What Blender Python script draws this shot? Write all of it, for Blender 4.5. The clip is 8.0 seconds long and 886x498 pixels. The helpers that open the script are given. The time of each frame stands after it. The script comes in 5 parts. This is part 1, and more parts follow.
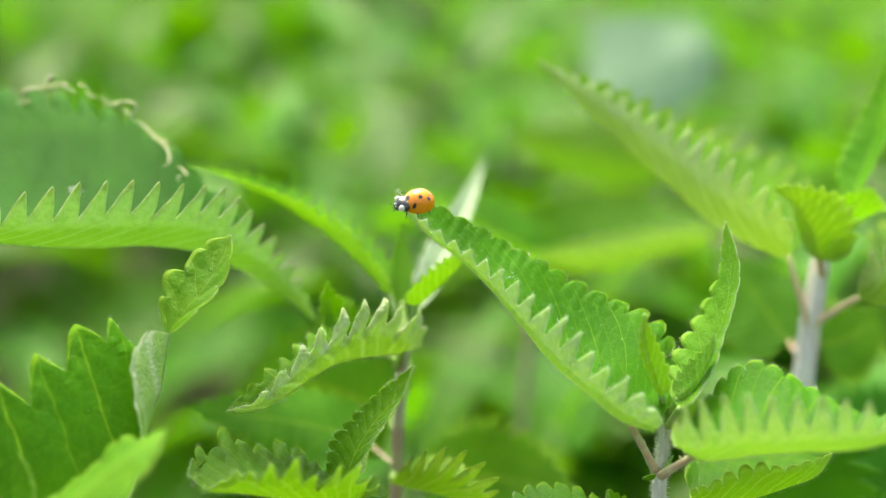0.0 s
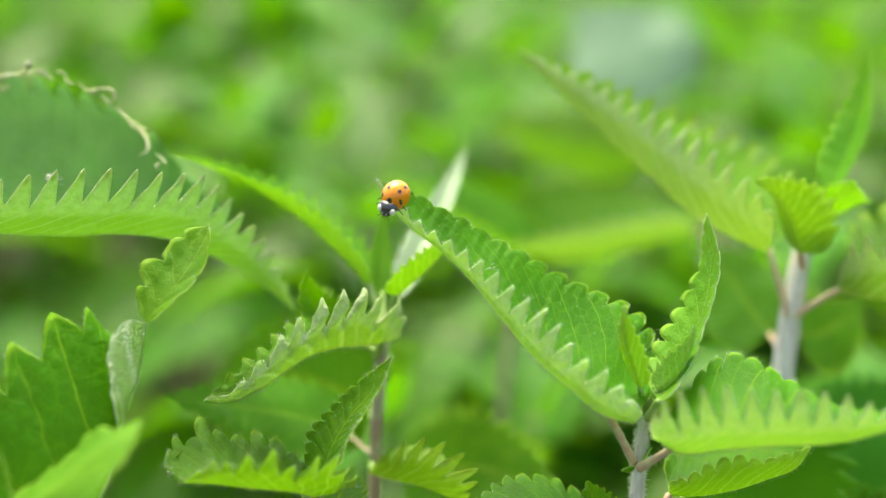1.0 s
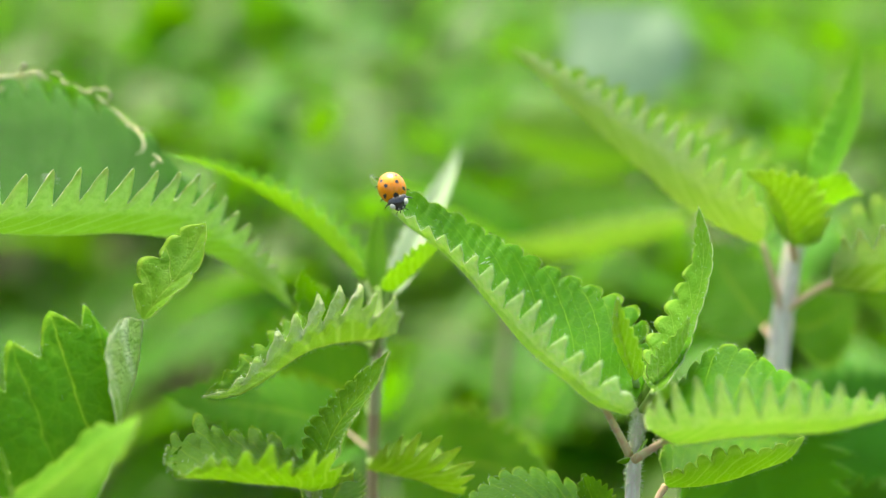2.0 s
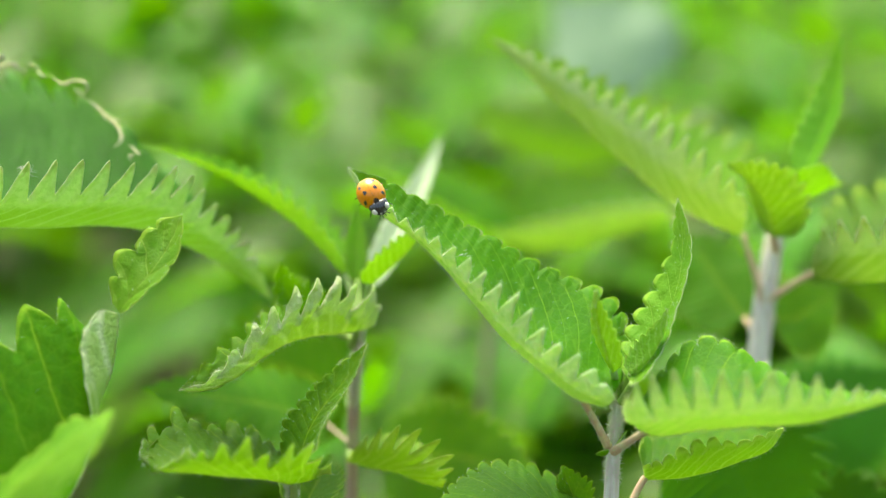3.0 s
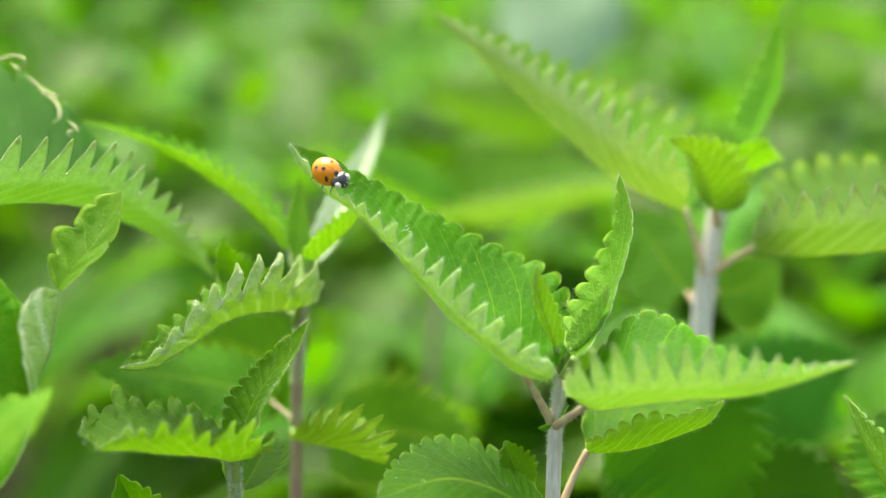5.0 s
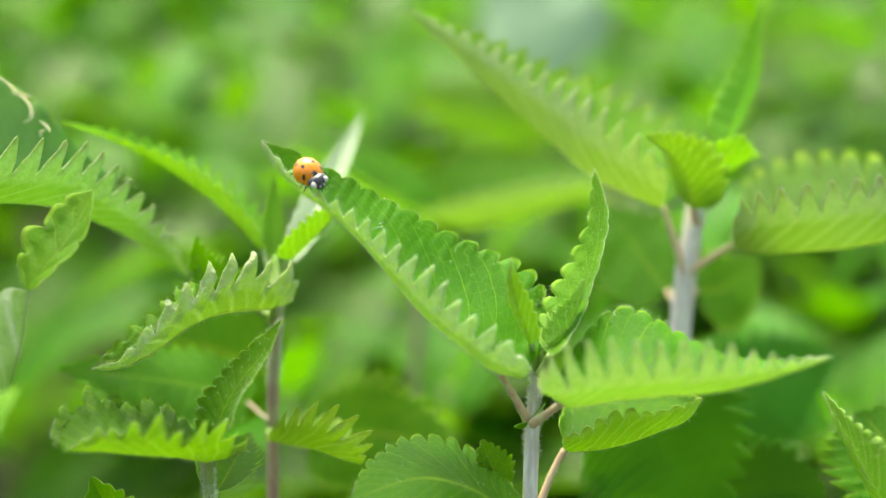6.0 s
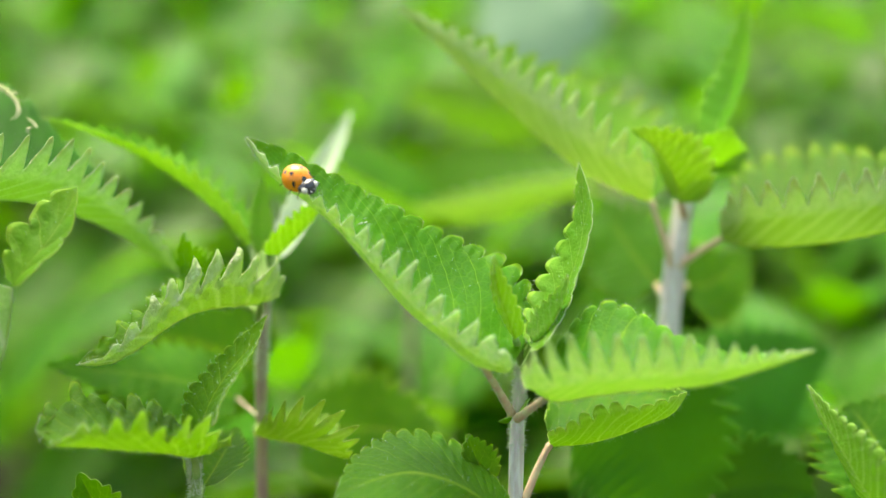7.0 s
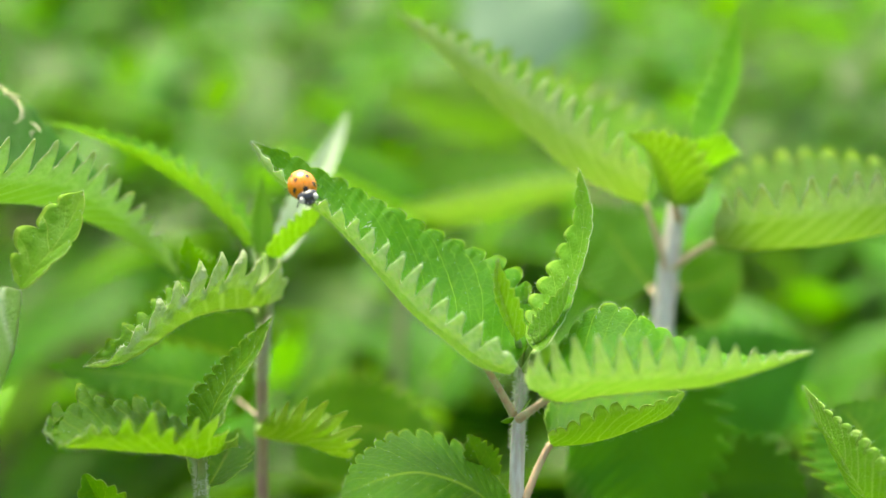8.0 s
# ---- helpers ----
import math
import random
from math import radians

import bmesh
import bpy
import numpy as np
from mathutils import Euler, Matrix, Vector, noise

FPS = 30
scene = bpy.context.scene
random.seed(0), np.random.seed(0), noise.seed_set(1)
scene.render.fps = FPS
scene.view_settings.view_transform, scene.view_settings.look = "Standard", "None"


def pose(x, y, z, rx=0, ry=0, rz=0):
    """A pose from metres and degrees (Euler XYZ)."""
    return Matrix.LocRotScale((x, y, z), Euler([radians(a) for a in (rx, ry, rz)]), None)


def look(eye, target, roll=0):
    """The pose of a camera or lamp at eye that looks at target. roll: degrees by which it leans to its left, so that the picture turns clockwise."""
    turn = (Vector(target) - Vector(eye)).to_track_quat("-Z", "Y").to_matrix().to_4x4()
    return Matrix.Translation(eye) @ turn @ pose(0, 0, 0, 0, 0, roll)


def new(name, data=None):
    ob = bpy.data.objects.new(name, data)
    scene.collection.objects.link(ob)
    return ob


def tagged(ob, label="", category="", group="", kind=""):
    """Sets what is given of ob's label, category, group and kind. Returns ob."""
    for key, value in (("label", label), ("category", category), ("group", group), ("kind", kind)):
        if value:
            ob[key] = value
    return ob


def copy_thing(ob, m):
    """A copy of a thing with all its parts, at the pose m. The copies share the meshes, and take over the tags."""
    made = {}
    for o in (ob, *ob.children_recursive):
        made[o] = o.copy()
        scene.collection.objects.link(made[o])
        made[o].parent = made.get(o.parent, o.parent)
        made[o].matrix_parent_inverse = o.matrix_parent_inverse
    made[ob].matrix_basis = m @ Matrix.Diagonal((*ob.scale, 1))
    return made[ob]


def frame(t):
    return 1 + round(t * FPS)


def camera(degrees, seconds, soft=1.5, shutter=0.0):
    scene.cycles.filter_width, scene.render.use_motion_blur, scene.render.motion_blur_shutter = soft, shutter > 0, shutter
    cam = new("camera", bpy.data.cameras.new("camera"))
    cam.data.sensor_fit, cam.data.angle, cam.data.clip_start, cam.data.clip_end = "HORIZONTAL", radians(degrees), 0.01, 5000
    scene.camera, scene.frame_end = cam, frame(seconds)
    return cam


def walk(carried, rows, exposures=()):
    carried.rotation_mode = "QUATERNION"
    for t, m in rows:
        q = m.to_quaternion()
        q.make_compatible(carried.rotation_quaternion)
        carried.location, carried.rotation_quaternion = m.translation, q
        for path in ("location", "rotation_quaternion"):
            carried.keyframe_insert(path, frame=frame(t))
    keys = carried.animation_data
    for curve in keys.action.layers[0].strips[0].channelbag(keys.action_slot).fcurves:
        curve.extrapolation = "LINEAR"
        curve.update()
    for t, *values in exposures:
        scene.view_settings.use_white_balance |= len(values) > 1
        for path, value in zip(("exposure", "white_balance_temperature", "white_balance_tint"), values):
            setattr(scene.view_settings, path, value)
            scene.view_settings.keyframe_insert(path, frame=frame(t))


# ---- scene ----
cam = camera(34, 8.0, soft=1.3)
PATH = [
    (0.0, (-0.0028, -0.2487, 0.6167), (-0.0101, 0.0005, 0.5543), -0.21),
    (0.5, (-0.0028, -0.2476, 0.6165), (-0.0087, 0.0014, 0.5533), -0.02),
    (1.0, (-0.0021, -0.2473, 0.6171), (-0.0065, 0.0013, 0.5524), 0.29),
    (1.5, (-0.0021, -0.2498, 0.6161), (-0.0070, -0.0008, 0.5529), -0.30),
    (1.7, (-0.0021, -0.2498, 0.6161), (-0.0066, -0.0008, 0.5527), -0.30),
    (2.8, (0.0008, -0.2484, 0.6158), (-0.0020, 0.0001, 0.5502), -0.30),
    (3.0, (0.0008, -0.2484, 0.6158), (-0.0016, 0.0001, 0.5503), -0.30),
    (3.5, (-0.0000, -0.2482, 0.6165), (-0.0000, 0.0000, 0.5500), 0.00),
    (4.0, (0.0008, -0.2484, 0.6161), (0.0023, -0.0003, 0.5492), -0.02),
    (4.5, (-0.0001, -0.2484, 0.6164), (0.0027, -0.0006, 0.5482), 0.15),
    (5.0, (0.0027, -0.2481, 0.6155), (0.0087, -0.0008, 0.5460), -0.05),
    (5.2, (0.0027, -0.2481, 0.6155), (0.0100, -0.0008, 0.5458), -0.05),
    (6.3, (0.0067, -0.2464, 0.6123), (0.0141, 0.0013, 0.5448), -0.42),
    (6.5, (0.0067, -0.2464, 0.6123), (0.0144, 0.0013, 0.5440), -0.42),
    (7.0, (0.0103, -0.2472, 0.6129), (0.0161, 0.0003, 0.5442), -0.65),
    (7.5, (0.0046, -0.2506, 0.6153), (0.0137, -0.0033, 0.5461), -0.36),
    (8.0, (0.0043, -0.2505, 0.6149), (0.0154, -0.0033, 0.5458), -0.29),
]
walk(cam, [(t, look(eye, target, roll)) for t, eye, target, roll in PATH],
     exposures=[(0.0, 1.37, 7150, -2), (8.0, 1.37, 7150, -2)])
# a fast lens held close: shallow sharpness round the ladybird
cam.data.dof.use_dof = True
cam.data.dof.focus_distance = 0.262
cam.data.dof.aperture_fstop = 5.6

# ---- daylight: bright hazy sky, broad soft sun high over the meadow ----
world = bpy.data.worlds.new("sky")
scene.world = world
world.use_nodes = True
wn = world.node_tree
sky = wn.nodes.new("ShaderNodeTexSky")
sky.sky_type = "NISHITA"
sky.sun_disc = False
sky.sun_elevation = radians(68)
sky.sun_rotation = radians(-18)
sky.dust_density = 6.0
sky.ozone_density = 0.3
wn.links.new(sky.outputs["Color"], wn.nodes["Background"].inputs["Color"])
wn.nodes["Background"].inputs["Strength"].default_value = 0.15
sun = new("sun", bpy.data.lights.new("sun", "SUN"))
sun.data.energy = 2.4
sun.data.angle = radians(36)
sun.data.color = (1.0, 0.96, 0.80)
sun.matrix_world = look((-0.12, 0.36, 0.925), (0, 0, 0))


# ---- materials ----
def nodes_of(name):
    m = bpy.data.materials.new(name)
    m.use_nodes = True
    n = m.node_tree
    return m, n, n.nodes["Principled BSDF"], n.nodes["Material Output"]


def mixcol(n, fac, a, b, mode="MIX"):
    x = n.nodes.new("ShaderNodeMix")
    x.data_type, x.blend_type = "RGBA", mode
    for sock, v in ((x.inputs["Factor"], fac), (x.inputs["A"], a), (x.inputs["B"], b)):
        if isinstance(v, bpy.types.NodeSocket):
            n.links.new(v, sock)
        elif isinstance(v, (int, float)):
            sock.default_value = v
        else:
            sock.default_value = (*v, 1)
    return x.outputs["Result"]


def calc(n, op, a, b=0.0, c=None):
    x = n.nodes.new("ShaderNodeMath")
    x.operation = op
    for i, v in enumerate((a, b, c)):
        if v is None:
            continue
        if isinstance(v, bpy.types.NodeSocket):
            n.links.new(v, x.inputs[i])
        else:
            x.inputs[i].default_value = v
    return x.outputs[0]


def span(n, v, lo, hi, a=0.0, b=1.0):
    x = n.nodes.new("ShaderNodeMapRange")
    x.interpolation_type = "SMOOTHSTEP"
    n.links.new(v, x.inputs[0])
    for i, k in enumerate((lo, hi, a, b)):
        x.inputs[i + 1].default_value = k
    return x.outputs[0]


def noise_at(n, vec, scale, detail=3.0):
    x = n.nodes.new("ShaderNodeTexNoise")
    x.inputs["Scale"].default_value = scale
    x.inputs["Detail"].default_value = detail
    if vec:
        n.links.new(vec, x.inputs["Vector"])
    return x.outputs["Fac"]


def leaf_material(name, deep, pale, vein, rough, glow, gloss, sheen=0.0, width=0.04, strong=0.5, relief=0.00013, thin=0.52, margin=(0.9, 0.5), lumps=0.4, vary=(0.492, 0.512, 0.82, 1.15)):
    """A nettle leaf's face. UV: x across from midrib (0) to the edges (-1, 1), y in teeth along it."""
    m, n, bsdf, out = nodes_of(name)
    uv = n.nodes.new("ShaderNodeUVMap")
    uv.uv_map = "blade"
    sep = n.nodes.new("ShaderNodeSeparateXYZ")
    n.links.new(uv.outputs[0], sep.inputs[0])
    across = calc(n, "ABSOLUTE", sep.outputs[0])
    info = n.nodes.new("ShaderNodeObjectInfo")
    tex = n.nodes.new("ShaderNodeTexCoord").outputs["Object"]
    wob = calc(n, "MULTIPLY_ADD", noise_at(n, tex, 240, 2), 0.22, -0.11)
    # side veins, every second one strong, and the midrib
    run = calc(n, "ADD", sep.outputs[1], wob)

    def lines(count, shift_by, thick):
        k = calc(n, "FRACT", calc(n, "MULTIPLY_ADD", run, count, 20.5 + shift_by))
        return span(n, calc(n, "ABSOLUTE", calc(n, "SUBTRACT", k, 0.5)), 0.0, thick, 1.0, 0.0)

    side = calc(n, "MAXIMUM", lines(0.5, 0.0, width * 0.6), calc(n, "MULTIPLY", lines(1.0, 0.0, width), 0.55))
    side = calc(n, "MULTIPLY", side, span(n, across, 1.0, 0.85))
    rib = span(n, across, 0.012, 0.035, 1.0, 0.0)
    veins = calc(n, "MAXIMUM", side, rib)
    edge_of = noise_at(n, tex, 700, 2)

    def net_lines(scale, thick):
        net = n.nodes.new("ShaderNodeTexVoronoi")
        net.feature = "DISTANCE_TO_EDGE"
        net.inputs["Scale"].default_value = scale
        n.links.new(tex, net.inputs["Vector"])
        return net.outputs["Distance"], span(n, net.outputs["Distance"], 0.0, thick, 1.0, 0.0)

    # the net of small veins, coarse and fine
    far_in, coarse = net_lines(430, 0.07)
    fine_in, fine = net_lines(1150, 0.13)
    blotch = noise_at(n, tex, 90, 4)
    grain = noise_at(n, tex, 1600, 3)
    base = mixcol(n, span(n, blotch, 0.3, 0.7), deep, pale)
    base = mixcol(n, calc(n, "MULTIPLY", fine, 0.07), base, vein)
    base = mixcol(n, calc(n, "MULTIPLY", coarse, 0.14), base, vein)
    base = mixcol(n, calc(n, "MULTIPLY", veins, strong), base, vein)
    base = mixcol(n, calc(n, "MULTIPLY", calc(n, "MULTIPLY", span(n, across, margin[0], 0.5 + 0.5 * margin[0]), span(n, edge_of, 0.3, 0.65, 0.45, 1.0)), margin[1]), base, vein)
    hsv = n.nodes.new("ShaderNodeHueSaturation")
    n.links.new(base, hsv.inputs["Color"])
    n.links.new(span(n, info.outputs["Random"], 0, 1, vary[0], vary[1]), hsv.inputs["Hue"])
    n.links.new(span(n, info.outputs["Random"], 0, 1, vary[2], vary[3]), hsv.inputs["Value"])
    col = hsv.outputs["Color"]
    n.links.new(col, bsdf.inputs["Base Color"])
    n.links.new(span(n, grain, 0.3, 0.7, rough - 0.08, rough + 0.1), bsdf.inputs["Roughness"])
    bsdf.inputs["Specular IOR Level"].default_value = gloss
    bsdf.inputs["Sheen Weight"].default_value = sheen
    bump = n.nodes.new("ShaderNodeBump")
    bump.inputs["Strength"].default_value = 0.9
    bump.inputs["Distance"].default_value = relief
    cells = calc(n, "ADD", calc(n, "MULTIPLY", span(n, far_in, 0, 0.4), lumps), calc(n, "MULTIPLY", span(n, fine_in, 0, 0.3), 0.5))
    height = calc(n, "SUBTRACT", cells, calc(n, "MULTIPLY", veins, 0.8))
    n.links.new(calc(n, "ADD", height, calc(n, "MULTIPLY", grain, 0.35)), bump.inputs["Height"])
    n.links.new(bump.outputs[0], bsdf.inputs["Normal"])
    tr = n.nodes.new("ShaderNodeBsdfTranslucent")
    thru = mixcol(n, 0.62, col, glow)
    n.links.new(mixcol(n, calc(n, "MULTIPLY", veins, 0.3), thru, vein), tr.inputs["Color"])
    mix = n.nodes.new("ShaderNodeMixShader")
    mix.inputs[0].default_value = thin
    n.links.new(bsdf.outputs[0], mix.inputs[1])
    n.links.new(tr.outputs[0], mix.inputs[2])
    n.links.new(mix.outputs[0], out.inputs["Surface"])
    return m


LEAF_TOP = leaf_material("leaf_upper_face", (0.024, 0.108, 0.002), (0.054, 0.178, 0.004), (0.42, 0.58, 0.04), 0.50, (0.50, 0.92, 0.06), 0.18, strong=0.60, lumps=0.7, relief=0.00013, thin=0.52, margin=(0.93, 0.5))
# darker version of LEAF_TOP; on the hanging leaves its colour carries their shade
DULL_TOP = leaf_material("leaf_upper_face_dark", (0.018, 0.090, 0.008), (0.036, 0.140, 0.014), (0.08, 0.24, 0.03), 0.48, (0.38, 0.82, 0.10), 0.12, strong=0.5, lumps=0.9, relief=0.0003, thin=0.46)
LEAF_UNDER = leaf_material("leaf_lower_face", (0.20, 0.42, 0.030), (0.33, 0.55, 0.070), (0.74, 0.84, 0.36), 0.55, (0.76, 0.96, 0.18), 0.35, 0.0, 0.16, 0.6, 0.0004, margin=(0.80, 0.5), thin=0.54)
PALE_UNDER = leaf_material("leaf_lower_face_pale", (0.36, 0.56, 0.09), (0.54, 0.70, 0.24), (0.92, 0.95, 0.76), 0.55, (0.86, 0.95, 0.52), 0.4, 0.0, 0.20, 0.75, 0.0006, margin=(0.60, 0.95), thin=0.50)
# grey-pale tone that holds the sky's sheen as colour
SKY_SHEEN = leaf_material("leaf_face_sky_sheen", (0.30, 0.46, 0.26), (0.38, 0.54, 0.33), (0.50, 0.62, 0.42), 0.5, (0.42, 0.62, 0.32), 0.5, 0.0, 0.13, 0.4, 0.00025, thin=0.2)
HAZE_UNDER = leaf_material("leaf_lower_face_dull", (0.34, 0.50, 0.09), (0.46, 0.62, 0.20), (0.88, 0.92, 0.74), 0.5, (0.78, 0.92, 0.28), 0.4, 0.0, 0.13, 0.6, 0.0003, margin=(0.52, 0.98), thin=0.54)
FRESH = leaf_material("leaf_face_fresh", (0.085, 0.28, 0.010), (0.16, 0.38, 0.022), (0.46, 0.62, 0.10), 0.48, (0.60, 0.94, 0.08), 0.26, strong=0.6, lumps=0.7, relief=0.00013, thin=0.52)
BACK_TOP = leaf_material("field_leaf_upper_face", (0.040, 0.14, 0.004), (0.092, 0.24, 0.005), (0.20, 0.40, 0.03), 0.36, (0.44, 0.90, 0.03), 0.45, thin=0.54, vary=(0.480, 0.516, 0.45, 1.25))


def plain_material(name, a, b, scale, rough, spec=0.4, bump_by=0.3, depth=0.0002, coat=0.0, through_it=0.0):
    m, n, bsdf, out = nodes_of(name)
    tex = n.nodes.new("ShaderNodeTexCoord").outputs["Object"]
    fac = span(n, noise_at(n, tex, scale, 4), 0.32, 0.68)
    n.links.new(mixcol(n, fac, a, b), bsdf.inputs["Base Color"])
    n.links.new(span(n, noise_at(n, tex, scale * 6, 2), 0.3, 0.7, rough - 0.06, rough + 0.08), bsdf.inputs["Roughness"])
    bsdf.inputs["Specular IOR Level"].default_value = spec
    bsdf.inputs["Coat Weight"].default_value = coat
    bsdf.inputs["Coat Roughness"].default_value = 0.08
    bump = n.nodes.new("ShaderNodeBump")
    bump.inputs["Strength"].default_value = bump_by
    bump.inputs["Distance"].default_value = depth
    n.links.new(noise_at(n, tex, scale * 5, 3), bump.inputs["Height"])
    n.links.new(bump.outputs[0], bsdf.inputs["Normal"])
    return m


STEM = plain_material("stem_skin", (0.97, 0.94, 0.92), (0.76, 0.66, 0.62), 900, 0.6, 0.3, 0.9, 0.0003)
for node in STEM.node_tree.nodes:
    if node.type == "TEX_NOISE":
        stretch = STEM.node_tree.nodes.new("ShaderNodeMapping")
        stretch.inputs["Scale"].default_value = (1.0, 1.0, 0.16)
        STEM.node_tree.links.new(node.inputs["Vector"].links[0].from_socket, stretch.inputs["Vector"])
        STEM.node_tree.links.new(stretch.outputs[0], node.inputs["Vector"])
STEM_PURPLE = plain_material("stem_skin_purple", (0.42, 0.27, 0.24), (0.48, 0.40, 0.28), 200, 0.55)
STEM_GREEN = plain_material("stem_skin_green", (0.24, 0.40, 0.08), (0.34, 0.46, 0.16), 220, 0.5)
PETIOLE = plain_material("petiole_skin", (0.66, 0.44, 0.30), (0.70, 0.60, 0.36), 420, 0.55)
HAIR = plain_material("hair_clear", (0.75, 0.78, 0.62), (0.6, 0.68, 0.45), 500, 0.35)
ORANGE = plain_material("wing_case_orange", (0.86, 0.27, 0.004), (0.92, 0.33, 0.006), 500, 0.30, 0.5, 0.06, 0.00002, 0.5)
BLACK = plain_material("shell_black", (0.012, 0.012, 0.014), (0.03, 0.03, 0.034), 900, 0.28, 0.6, 0.15, 0.00003, 1.0)
WHITE = plain_material("shell_white", (0.82, 0.80, 0.72), (0.7, 0.68, 0.6), 900, 0.4, 0.4, 0.1, 0.00003)
DEW = plain_material("dew", (0.95, 0.97, 0.97), (0.98, 0.98, 0.98), 400, 0.08, 0.5, 0.0)
DEW.node_tree.nodes["Principled BSDF"].inputs["Transmission Weight"].default_value = 1.0
DEW.node_tree.nodes["Principled BSDF"].inputs["IOR"].default_value = 1.33
SOIL = plain_material("soil", (0.040, 0.034, 0.020), (0.080, 0.068, 0.044), 26, 0.95, 0.2, 1.0, 0.01)
WEB = plain_material("dry_husk", (0.60, 0.58, 0.36), (0.42, 0.44, 0.18), 400, 0.6)


# ---- building helpers ----
def part(name, me, mats, parent, label=""):
    """Links a mesh (or bmesh) as one object under its thing."""
    if isinstance(me, bmesh.types.BMesh):
        bm, me = me, bpy.data.meshes.new(name)
        bm.to_mesh(me)
        bm.free()
    if not me.materials:
        for k in (mats if isinstance(mats, (list, tuple)) else [mats]):
            me.materials.append(k)
    ob = new(name, me)
    ob.parent = parent
    if label:
        ob["label"] = label
    return ob


def mesh_of(name, verts, faces, smooth=True, slots=None):
    me = bpy.data.meshes.new(name)
    me.from_pydata([tuple(v) for v in verts], [], faces)
    if smooth:
        me.polygons.foreach_set("use_smooth", [True] * len(me.polygons))
    if slots is not None:
        me.polygons.foreach_set("material_index", slots)
    return me


def bez(pts, v):
    """A Bezier curve of any degree at the values v."""
    pts = [np.array(p, float)[None, :] * np.ones((len(v), 1)) for p in pts]
    w = np.asarray(v, float)[:, None]
    while len(pts) > 1:
        pts = [a * (1 - w) + b * w for a, b in zip(pts, pts[1:])]
    return pts[0]


def unit(a):
    return a / np.maximum(np.linalg.norm(a, axis=-1, keepdims=True), 1e-12)


